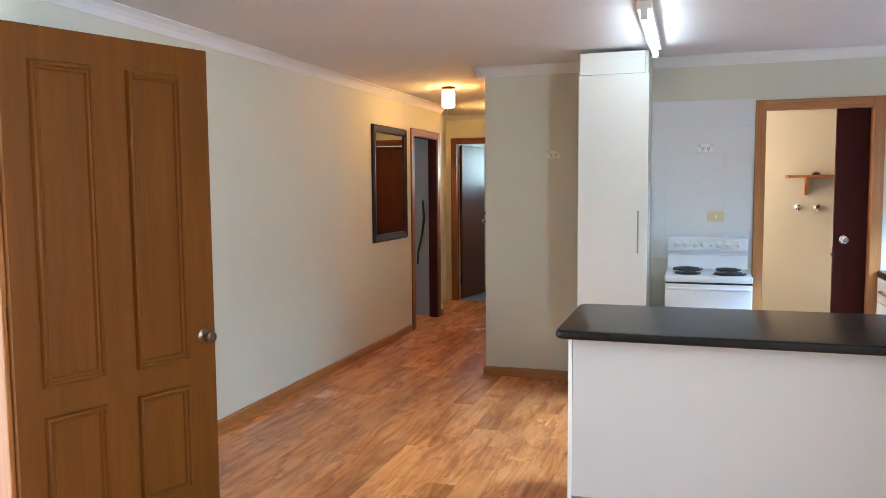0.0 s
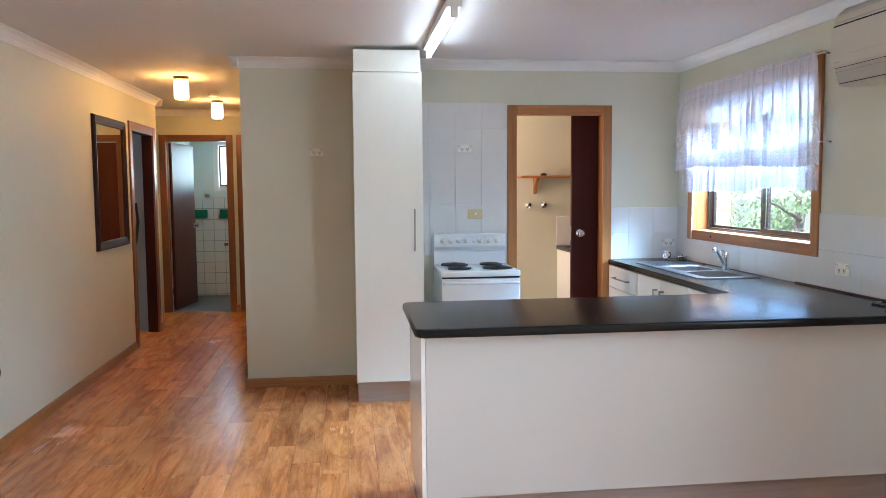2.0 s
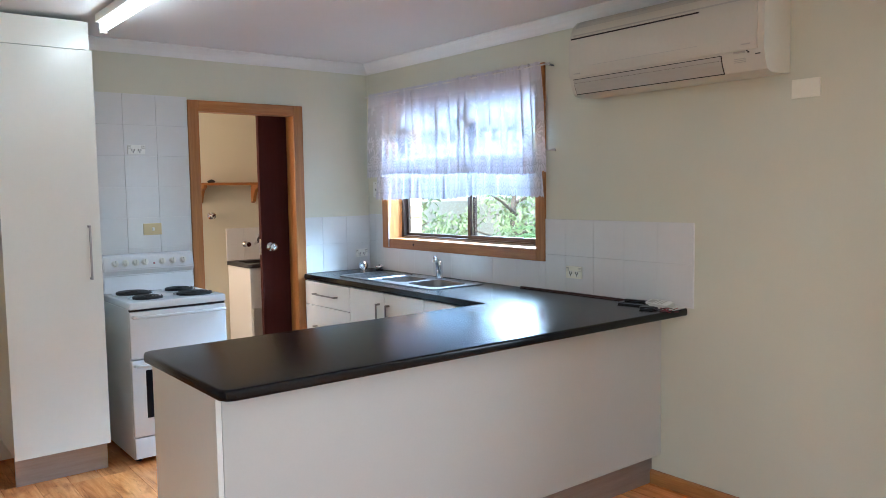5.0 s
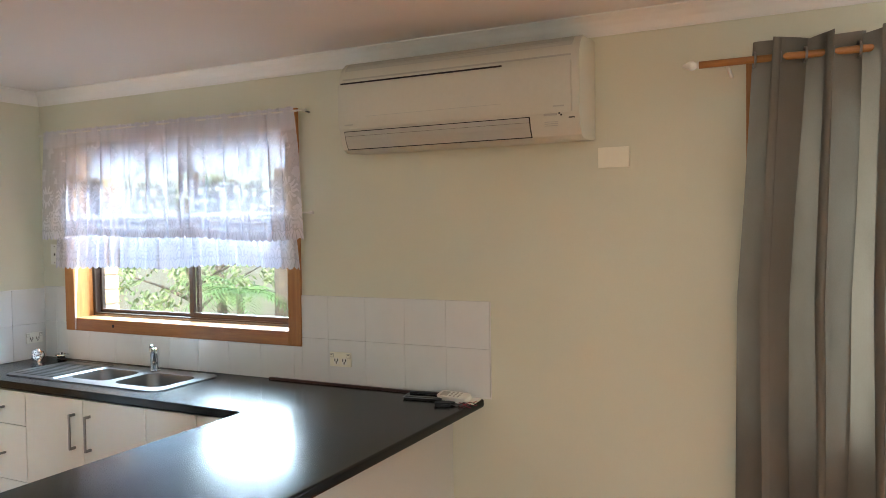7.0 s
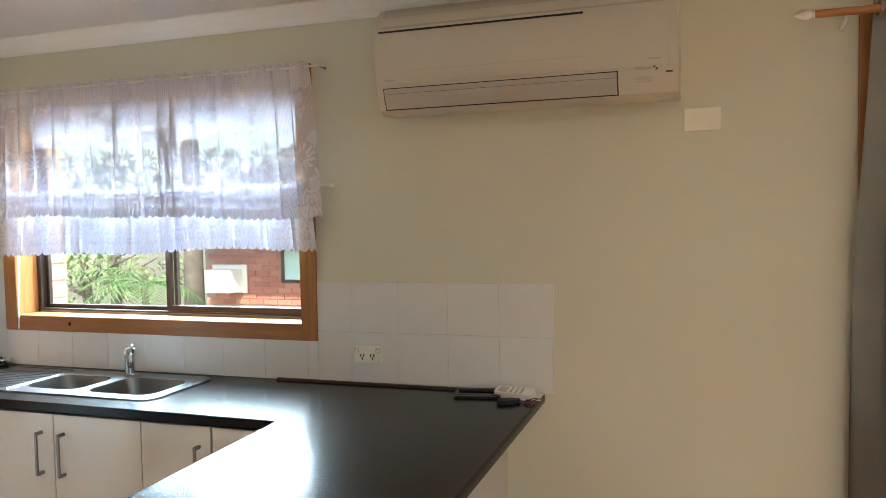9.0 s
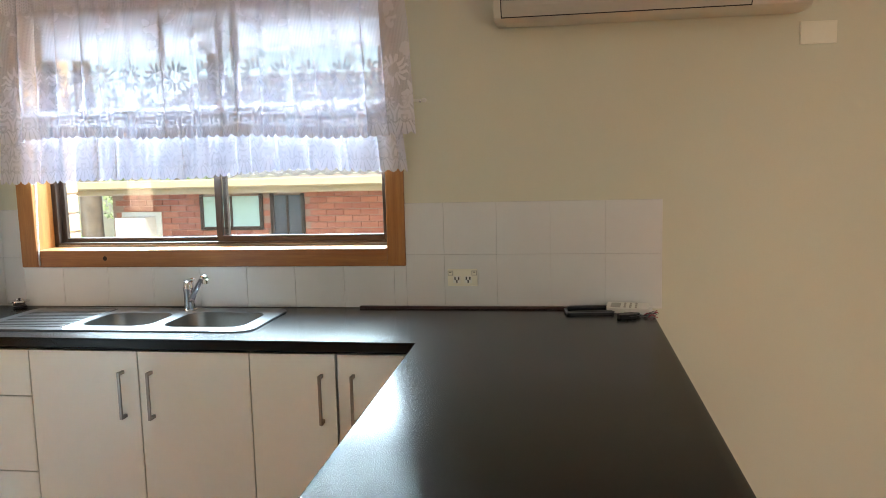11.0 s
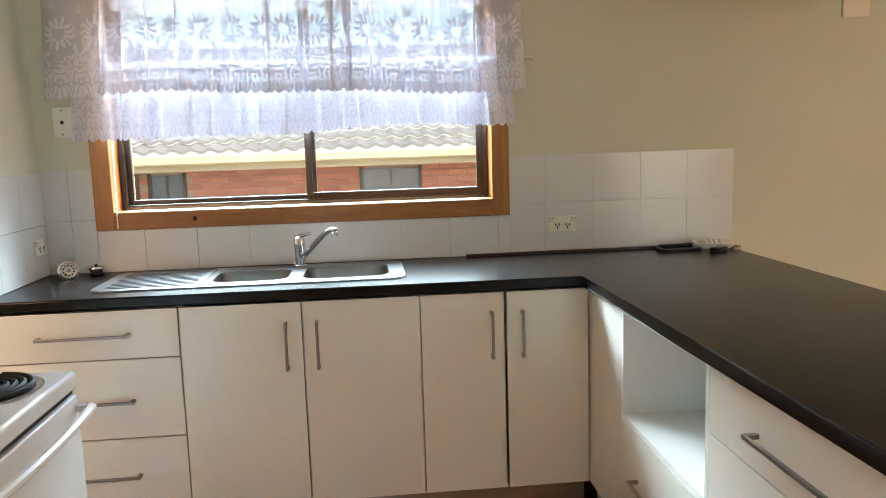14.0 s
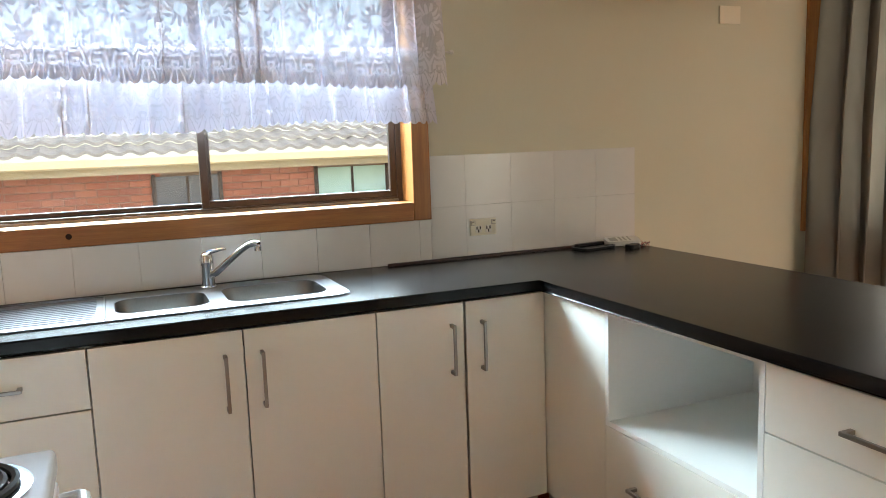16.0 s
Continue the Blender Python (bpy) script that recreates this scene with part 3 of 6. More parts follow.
def skirting(name, a, b, material):
    return setting(name, along(SKIRT, (*a, 0.0), (*b, 0.0)), material, "varnished pine skirting board", "baseboard")


skirting("baseboard_east", (W, -2.5), (W, 3.36), TRIM_Y)
skirting("baseboard_stub", (-0.752, K), (-1.576, K), TRIM_X)
skirting("baseboard_hall_east", (-1.56, K - 0.016), (-1.56, 8.62), TRIM_Y)
skirting("baseboard_west", (L, 7.545), (L, 2.27), TRIM_Y)
skirting("baseboard_west_end", (L, 8.62), (L, 8.515), TRIM_Y)
skirting("baseboard_end", (-2.128, END), (-2.165, END), TRIM_X)


def door_frame(name, axis, face, back, a, b, head, width, mx, mz, label, out, jamb):
    """Architrave on one face and jamb lining through an opening; out is the way that the face looks."""
    t = 0.018
    f0, f1 = (face, face + out * t) if out > 0 else (face + out * t, face)
    j0, j1 = min(face, back), max(face, back)
    lo, hi = a, b

    def bx(u0, u1, v0, v1, z0, z1, bev):
        return box(v0, v1, u0, u1, z0, z1, bev) if axis == "x" else box(u0, u1, v0, v1, z0, z1, bev)

    base = thing(name, *((face, (a + b) / 2, 0.0) if axis == "x" else ((a + b) / 2, face, 0.0)), label, "door frame", kind="structure")
    part("architrave", bx(lo - width, lo + 0.004, f0, f1, 0.0, head + width, 0.004), mz, base)
    part("architrave", bx(hi - 0.004, hi + width, f0, f1, 0.0, head + width, 0.004), mz, base)
    part("architrave_head", bx(lo + 0.004, hi - 0.004, f0, f1 - 0.001 if out > 0 else f1, head - 0.004, head + width, 0.004), mx, base)
    part("jamb", bx(lo - 0.018, lo, j0, j1, -0.004, head, 0.001), jamb, base)
    part("jamb", bx(hi, hi + 0.018, j0, j1, -0.004, head, 0.001), jamb, base)
    part("jamb_head", bx(lo, hi, j0, j1, head, head + 0.018, 0.001), jamb, base)
    return base


door_frame("door_frame_laundry", "y", K, 6.045, 0.483, 1.166, 2.032, 0.068, TRIM_X, TRIM_Z, "varnished pine door frame to the laundry", -1, TRIM_Z)
door_frame("door_frame_side", "x", L, L - 0.1, 7.64, 8.42, 2.04, 0.08, HALL_TRIM_Y, HALL_TRIM_Z, "reddish brown timber door frame", 1, MAHOG)
door_frame("door_frame_bath", "y", END, END + 0.1, -2.952, -2.243, 2.062, 0.075, HALL_TRIM_X, HALL_TRIM_Z, "brown varnished timber bathroom door frame", -1, HALL_TRIM_Z)
door_frame("door_frame_bedroom", "y", END, END + 0.1, -2.050, -1.243, 2.062, 0.075, HALL_TRIM_X, HALL_TRIM_Z, "brown varnished timber bedroom door frame", -1, HALL_TRIM_Z)
door_frame("door_frame_entry", "x", -2.37, -2.48, 1.288, 2.128, 2.112, 0.04, TRIM_Y, TRIM_Z, "varnished pine front door frame", 1, TRIM_Z)


def knob(bm, c, axis):
    return lathe([(0.030, 0.0), (0.030, 0.006), (0.022, 0.010), (0.011, 0.014), (0.011, 0.034), (0.020, 0.042), (0.026, 0.052), (0.025, 0.064), (0.017, 0.070), (0.015, 0.066), (0.004, 0.066)], c, axis, 18, bm)


def turned(bm, m):
    bmesh.ops.transform(bm, matrix=m, verts=bm.verts)
    return bm


def front_door():
    hx, hy, ang = -2.335, 2.14, math.atan2(2.94 - 2.14, -2.04 + 2.335)
    m = Matrix.Translation((hx, hy, 0)) @ Matrix.Rotation(ang, 4, "Z")
    t = thing("door_front", hx, hy, 0.01, "open varnished panelled timber front door", "door", kind="structure")
    part("leaf", turned(box(0, 0.853, -0.0175, 0.0175, 0.012, 2.108, 0.002), m), DOOR_WOOD, t)
    prof = [(0.0, 0.0), (0.0, 0.010), (0.005, 0.020), (0.012, 0.023), (0.018, 0.019), (0.020, 0.012), (0.028, 0.010), (0.032, 0.005), (0.034, 0.0)]
    for u0, u1 in ((0.097, 0.338), (0.472, 0.714)):
        for z0, z1 in ((0.20, 0.663), (0.778, 1.984)):
            for side in (-1, 1):
                bm = bmesh.new()
                rings = []
                for cu, cz, su, sz in ((u0, z0, 1, 1), (u1, z0, -1, 1), (u1, z1, -1, -1), (u0, z1, 1, -1)):
                    rings.append([bm.verts.new((cu + su * o, side * (0.0172 + h), cz + sz * o)) for o, h in prof])
                for k in range(4):
                    a, b = rings[k], rings[(k + 1) % 4]
                    for i in range(len(prof) - 1):
                        bm.faces.new((a[i], a[i + 1], b[i + 1], b[i]))
                part("moulding", turned(bm, m), DOOR_WOOD, t, smooth=True)
    k = part("door_knob", turned(knob(bmesh.new(), (0.793, -0.0175, 0.865), "-y"), m), BRASS, t, "aged brass door knob", True)
    part("door_knob", turned(knob(bmesh.new(), (0.793, 0.0175, 0.865), "y"), m), BRASS, t, "aged brass door knob", True)
    part("latch_plate", turned(box(0.8525, 0.8545, -0.011, 0.011, 0.835, 0.895, 0.0005), m), BRASS, t)
    for z in (0.2, 1.0, 1.82):
        part("hinge", turned(tube([(-0.004, 0.022, z), (-0.004, 0.022, z + 0.09)], 0.006, 8), m), BRASS, t, "", True)


front_door()


def plain_door(name, hinge, ang, width, height, material, label, knob_z=1.0, thick=0.035):
    m = Matrix.Translation((*hinge, 0)) @ Matrix.Rotation(radians(ang), 4, "Z")
    t = thing(name, *hinge, 0.01, label, "door", kind="structure")
    part("leaf", turned(box(0, width, -thick / 2, thick / 2, 0.012, height, 0.0015), m), material, t)
    for s, ax in ((-1, "-y"), (1, "y")):
        part("door_knob", turned(knob(bmesh.new(), (width - 0.065, s * thick / 2, knob_z), ax), m), CHROME, t, "polished metal door knob", True)
    for z in (0.2, 1.8):
        part("hinge", turned(tube([(-0.004, thick / 2 + 0.004, z), (-0.004, thick / 2 + 0.004, z + 0.09)], 0.006, 8), m), CHROME, t, "", True)
    return t




def sliding_door():
    """A flush leaf hung on the laundry side of the wall, pushed half open."""
    x0, x1, y0, y1 = 0.957, 1.700, 6.055, 6.089
    t = thing("door_laundry", (x0 + x1) / 2, 6.07, 0.01, "half-open dark mahogany sliding laundry door", "door", kind="structure")
    part("leaf", box(x0, x1, y0, y1, 0.010, 2.060, 0.0015), MAHOG, t)
    part("door_knob", knob(bmesh.new(), (1.022, y0, 1.115), "-y"), CHROME, t, "polished metal door knob", True)
    part("door_knob", knob(bmesh.new(), (1.022, y1, 1.115), "y"), CHROME, t, "polished metal door knob", True)
    part("edge_plate", box(x0 - 0.0015, x0 + 0.001, y0 + 0.006, y1 - 0.006, 1.060, 1.170), CHROME, t)
    part("head_track", box(0.40, 1.76, 6.046, 6.098, 2.062, 2.105, 0.002), TRIM_X, t, "pine door track cover")


sliding_door()
plain_door("door_bath", (-2.925, 9.86), 80, 0.70, 2.05, BATHDOOR, "open dark brown flush bathroom door", 1.02)
plain_door("door_bedroom", (-2.045, 9.80), 0, 0.798, 2.05, CLOSET, "closed reddish brown flush bedroom door", 1.0)

# ---- kitchen window ----


def kitchen_window():
    y0, y1, z0, z1 = 4.150, 5.665, 1.150, 2.135
    t = thing("window_1", 1.85, 4.9, z0, "sliding window with a varnished pine surround and bronze aluminium frame", "window", kind="structure")
    a = 0.068
    x0, x1 = W - 0.018, W
    part("architrave", box(x0, x1, y0 - a, y0 + 0.004, z0 - a, z1 + a, 0.003), TRIM_Z, t)
    part("architrave", box(x0, x1, y1 - 0.004, y1 + a, z0 - a, z1 + a, 0.003), TRIM_Z, t)
    part("architrave_head", box(x0 + 0.001, x1, y0 + 0.004, y1 - 0.004, z1 - 0.004, z1 + a, 0.003), TRIM_Y, t)
    part("architrave_sill", box(x0 + 0.001, x1, y0 + 0.004, y1 - 0.004, z0 - a, z0 + 0.002, 0.003), SILL_WOOD, t)
    part("reveal", box(W, 1.925, y0 - 0.015, y0, z0, z1, 0.001), TRIM_Z, t)
    part("reveal", box(W, 1.925, y1, y1 + 0.015, z0, z1, 0.001), TRIM_Z, t)
    part("reveal_head", box(W, 1.925, y0 - 0.015, y1 + 0.015, z1, z1 + 0.015, 0.001), TRIM_Y, t)
    part("window_sill", box(W, 1.925, y0 - 0.015, y1 + 0.015, z0 - 0.015, z0 + 0.002, 0.001), SILL_WOOD, t)
    fx0, fx1 = 1.895, 1.955
    for n, b in (("frame_jamb", box(fx0, fx1, y0, y0 + 0.022, z0, z1, 0.002)), ("frame_jamb", box(fx0, fx1, y1 - 0.022, y1, z0, z1, 0.002)),
                 ("frame_head", box(fx0, fx1, y0 + 0.022, y1 - 0.022, z1 - 0.03, z1, 0.002)), ("frame_track", box(fx0, fx1, y0 + 0.022, y1 - 0.022, z0, z0 + 0.020, 0.002))):
        part(n, b, ALU, t)
    part("track_rail", box(fx0 - 0.004, fx0 + 0.004, y0 + 0.02, y1 - 0.02, z0 + 0.002, z0 + 0.012, 0.001), STEEL, t, "pale worn sill edge")
    mid = 4.895
    for n, sx, a0, a1, bot in (("fixed_sash", 1.938, mid - 0.02, y1 - 0.022, z0 + 0.020), ("sliding_sash", 1.912, y0 + 0.022, mid + 0.022, z0 + 0.020)):
        w = 0.026 if n == "sliding_sash" else 0.018
        s = part(n, box(sx - 0.011, sx + 0.011, a0, a0 + w, bot, z1 - 0.03, 0.002), ALU, t)
        for bx in (box(sx - 0.011, sx + 0.011, a1 - w, a1, bot, z1 - 0.03, 0.002), box(sx - 0.011, sx + 0.011, a0 + w, a1 - w, bot, bot + w, 0.002), box(sx - 0.011, sx + 0.011, a0 + w, a1 - w, z1 - 0.03 - w, z1 - 0.03, 0.002)):
            part("sash_bar", bx, ALU, s)
        p = part("pane", box(sx - 0.002, sx + 0.002, a0 + w, a1 - w, bot + w, z1 - 0.03 - w), PANE, s)
        p.visible_shadow = False


kitchen_window()


def lounge_window():
    y0, y1, z0, z1 = 0.2, 2.075, 0.93, 2.15
    t = thing("window_2", 1.85, 1.1, z0, "lounge window with a varnished pine surround behind the curtain", "window", kind="structure")
    for y in (y0, y1):
        part("architrave", box(W - 0.018, W, y - 0.03, y + 0.045, z0 - 0.05, z1 + 0.05, 0.003), TRIM_Z, t)
    part("architrave_head", box(W - 0.017, W, y0 + 0.03, y1 - 0.03, z1 - 0.02, z1 + 0.05, 0.003), TRIM_Y, t)
    part("architrave_sill", box(W - 0.017, W, y0 + 0.03, y1 - 0.03, z0 - 0.05, z0 + 0.01, 0.003), TRIM_Y, t)
    for y in (y0, 1.1, y1 - 0.03):
        part("frame_bar", box(1.88, 1.915, y, y + 0.03, z0, z1, 0.002), ALU, t)


lounge_window()


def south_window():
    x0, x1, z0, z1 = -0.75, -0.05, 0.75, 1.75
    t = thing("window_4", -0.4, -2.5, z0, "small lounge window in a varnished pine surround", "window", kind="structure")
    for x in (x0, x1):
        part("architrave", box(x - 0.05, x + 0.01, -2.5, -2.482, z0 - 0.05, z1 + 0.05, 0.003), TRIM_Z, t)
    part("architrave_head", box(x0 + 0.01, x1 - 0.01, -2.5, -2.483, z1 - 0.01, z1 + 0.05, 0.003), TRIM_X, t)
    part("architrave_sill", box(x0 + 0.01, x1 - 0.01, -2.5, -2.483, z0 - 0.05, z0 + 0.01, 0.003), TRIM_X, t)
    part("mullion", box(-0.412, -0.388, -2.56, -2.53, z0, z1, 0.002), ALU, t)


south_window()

# ---- kitchen cabinets and worktop ----
TOP, UNDER = 0.915, 0.878


def worktop():
    out = [(W, 3.152)]
    out += [(-0.495, 3.152), (-0.520, 3.163), (-0.535, 3.190), (-0.535, 3.885), (-0.525, 3.912), (-0.500, 3.928)]
    out += [(1.212, 3.928), (1.212, K - 0.006), (W, K - 0.006)]
    bm = prism(out[::-1], UNDER, TOP)
    es = [e for e in bm.edges if abs(e.verts[0].co.z - e.verts[1].co.z) < 1e-5 and not all(v.co.x > W - 0.01 for v in e.verts) and not all(v.co.y > K - 0.01 for v in e.verts)]
    bmesh.ops.bevel(bm, geom=es, offset=0.011, segments=4, profile=0.5, affect="EDGES")
    ob = solo("worktop", bm, BENCH, "black satin laminate worktop with a rounded edge", "worktop", smooth=True)
    carve(ob, [box(1.325, 1.712, 4.56, 5.27, 0.8, 1.0)])
    return ob


worktop()


def bar_handle(parent, a, b, out, length_axis):
    """A flat bar pull between a and b on two feet; out is the way off the front."""
    a, b, o = Vector(a), Vector(b), Vector(out)
    lo, hi = Vector([min(a[i], b[i]) for i in range(3)]), Vector([max(a[i], b[i]) for i in range(3)])
    side = Vector((1, 1, 1)) - Vector([abs(c) for c in o]) - Vector([1.0 if "xyz"[i] == length_axis else 0.0 for i in range(3)])
    p, q = lo - side * 0.005 + o * 0.026, hi + side * 0.005 + o * 0.034
    h = part("handle", box(*sorted((p.x, q.x)), *sorted((p.y, q.y)), *sorted((p.z, q.z)), 0.0015), NICKEL, parent, "brushed nickel bar handle")
    d = (b - a).normalized()
    for c in (a + d * 0.006, b - d * 0.006):
        p, q = c - side * 0.005 - d * 0.006, c + side * 0.005 + d * 0.006 + o * 0.028
        part("handle_foot", box(*sorted((p.x, q.x)), *sorted((p.y, q.y)), *sorted((p.z, q.z)), 0.001), NICKEL, h)


def base_unit(name, y0, y1, label, fronts):
    """A cabinet under the window: body, kickboard and fronts (kind, a, b, z0, z1, handle)."""
    t = thing(name, 1.5, (y0 + y1) / 2, 0.0, label, "cabinet", "cabinets under the worktop")
    part("side_panel", box(1.236, 1.775, y0 + 0.0005, y0 + 0.016, 0.15, UNDER - 0.002), CARCASS, t)
    part("side_panel", box(1.236, 1.775, y1 - 0.016, y1 - 0.0005, 0.15, UNDER - 0.002), CARCASS, t)
    part("base_panel", box(1.236, 1.775, y0 + 0.016, y1 - 0.016, 0.15, 0.166), CARCASS, t)
    part("back_panel", box(1.759, 1.775, y0 + 0.016, y1 - 0.016, 0.166, UNDER - 0.002), CARCASS, t)
    part("kickboard", box(1.285, 1.300, y0, y1, 0.0, 0.148, 0.001), KICK, t, "brushed metallic kickboard")
    for kind, a, b, z0, z1, (ha, hb, ax) in fronts:
        f = part(kind, box(1.217, 1.235, a + 0.0021, b - 0.0021, z0 + 0.0021, z1 - 0.0021, 0.0012), GLOSSWHITE, t)
        bar_handle(f, ha, hb, (-1, 0, 0), ax)
    return t


def upright(y):
    return ((1.217, y, 0.640), (1.217, y, 0.805), "z")


ZB, ZT = 0.155, 0.872
base_unit("drawer_cabinet", 5.312, 5.915, "white gloss three-drawer cabinet under the black worktop", [
    ("drawer", 5.312, 5.915, 0.705, ZT, ((1.217, 5.468, 0.788), (1.217, 5.765, 0.788), "y")),
    ("drawer", 5.312, 5.915, 0.430, 0.705, ((1.217, 5.468, 0.562), (1.217, 5.765, 0.562), "y")),
    ("drawer", 5.312, 5.915, ZB, 0.430, ((1.217, 5.468, 0.300), (1.217, 5.765, 0.300), "y"))])
base_unit("sink_cabinet", 4.505, 5.312, "white gloss two-door cabinet below the sink", [
    ("cabinet_door", 4.905, 5.312, ZB, ZT, upright(4.960)), ("cabinet_door", 4.505, 4.905, ZB, ZT, upright(4.856))])
base_unit("corner_cabinet", 3.912, 4.505, "white gloss two-door corner cabinet", [
    ("cabinet_door", 4.2105, 4.505, ZB, ZT, upright(4.257)), ("cabinet_door", 3.912, 4.2055, ZB, ZT, upright(4.150))])


def peninsula():
    yf = 3.908
    # filler at the inner corner
    solo("corner_filler", box(0.878, 1.2365, yf - 0.018, yf, ZB, ZT, 0.001), GLOSSWHITE, "white gloss filler panel at the inner corner", "panel")
    t = thing("microwave_cabinet", 0.57, 3.6, 0.0, "white cabinet with an open microwave niche above a drawer", "cabinet", "cabinets under the worktop")
    x0, x1 = 0.268, 0.877
    for xa in (x0, x1 - 0.016):
        part("side_panel", box(xa, xa + 0.016, 3.33, yf, 0.15, UNDER - 0.002), CARCASS, t)
    for nm, z in (("base_panel", 0.15), ("shelf", 0.520), ("top_rail", 0.862)):
        part(nm, box(x0 + 0.016, x1 - 0.016, 3.33, yf - (0.018 if z < 0.4 else 0), z, z + 0.015), CARCASS, t)
    part("back_panel", box(x0 + 0.016, x1 - 0.016, 3.33, 3.34, 0.165, 0.862), CARCASS, t)
    part("kickboard", box(x0, 1.30, 3.845, 3.858, 0.0, 0.148, 0.001), KICK, t, "brushed metallic kickboard")
    f = part("drawer", box(x0 + 0.0015, x1 - 0.0015, yf - 0.017, yf + 0.001, ZB, 0.518, 0.0015), GLOSSWHITE, t)
    bar_handle(f, (0.415, yf, 0.375), (0.735, yf, 0.375), (0, 1, 0), "x")
    t = thing("drawer_cabinet", -0.11, 3.6, 0.0, "white gloss drawer cabinet at the end of the bench", "cabinet", "cabinets under the worktop")
    x0, x1 = -0.478, 0.266
    for xa in (x0, x1 - 0.016):
        part("side_panel", box(xa, xa + 0.016, 3.33, yf - 0.019, 0.15, UNDER - 0.002), CARCASS, t)
    part("base_panel", box(x0 + 0.016, x1 - 0.016, 3.33, yf - 0.019, 0.15, 0.166), CARCASS, t)
    part("back_panel", box(x0 + 0.016, x1 - 0.016, 3.33, 3.34, 0.166, UNDER - 0.002), CARCASS, t)
    part("kickboard", box(x0, x1 - 0.001, 3.845, 3.858, 0.0, 0.148, 0.001), KICK, t, "brushed metallic kickboard")
    for z0, z1, zh in ((0.707, ZT, 0.785), (0.430, 0.707, 0.590), (ZB, 0.430, 0.320)):
        f = part("drawer", box(x0 + 0.0015, x1 - 0.0015, yf - 0.017, yf + 0.001, z0 + 0.0021, z1 - 0.0021, 0.0012), GLOSSWHITE, t)
        bar_handle(f, (-0.255, yf, zh), (0.048, yf, zh), (0, 1, 0), "x")
    # back and end panels
    t = thing("breakfast_bar", 0.6, 3.3, 0.0, "satin white breakfast bar panels with a metallic kickboard", "breakfast bar")
    # lounge side: its dimmer light is put into the panel colour
    part("back_panel", box(-0.480, W, 3.298, 3.316, 0.158, UNDER - 0.001, 0.0012), PANEL_DIM, t)
    part("kickboard", box(-0.476, W, 3.352, 3.366, 0.0, 0.157, 0.001), KICK, t, "brushed metallic kickboard")
    part("end_panel", box(-0.500, -0.4815, 3.298, 3.905, 0.105, UNDER - 0.001, 0.0012), GLOSSWHITE, t, "white gloss end panel")
    part("kickboard", box(-0.490, -0.478, 3.345, 3.860, 0.0, 0.104, 0.001), KICK, t, "brushed metallic kickboard")


peninsula()


def pantry():
    t = thing("pantry_cabinet", -0.52, 5.65, 0.0, "tall white gloss pantry cabinet reaching the ceiling", "cabinet")
    for xa in (-0.745, -0.309):
        part("side_panel", box(xa, xa + 0.016, 5.392, K - 0.003, 0.148, 2.405), GLOSSWHITE, t)
    part("base_panel", box(-0.729, -0.309, 5.392, K - 0.003, 0.148, 0.164), GLOSSWHITE, t)
    part("top_panel", box(-0.729, -0.309, 5.392, K - 0.003, 2.389, 2.405), GLOSSWHITE, t)
    part("back_panel", box(-0.729, -0.309, K - 0.02, K - 0.003, 0.164, 2.389), GLOSSWHITE, t)
    part("infill_panel", box(-0.743, -0.312, 5.374, 5.391, 2.258, 2.404, 0.0015), GLOSSWHITE, t)
    d = part("cabinet_door", box(-0.752, -0.286, 5.366, 5.389, 0.150, 2.254, 0.002), GLOSSWHITE, t)
    bar_handle(d, (-0.346, 5.366, 1.052), (-0.346, 5.366, 1.340), (0, -1, 0), "z")
    part("kickboard", box(-0.745, -0.293, 5.415, 5.430, 0.0, 0.147, 0.001), KICK, t, "brushed metallic kickboard")


pantry()


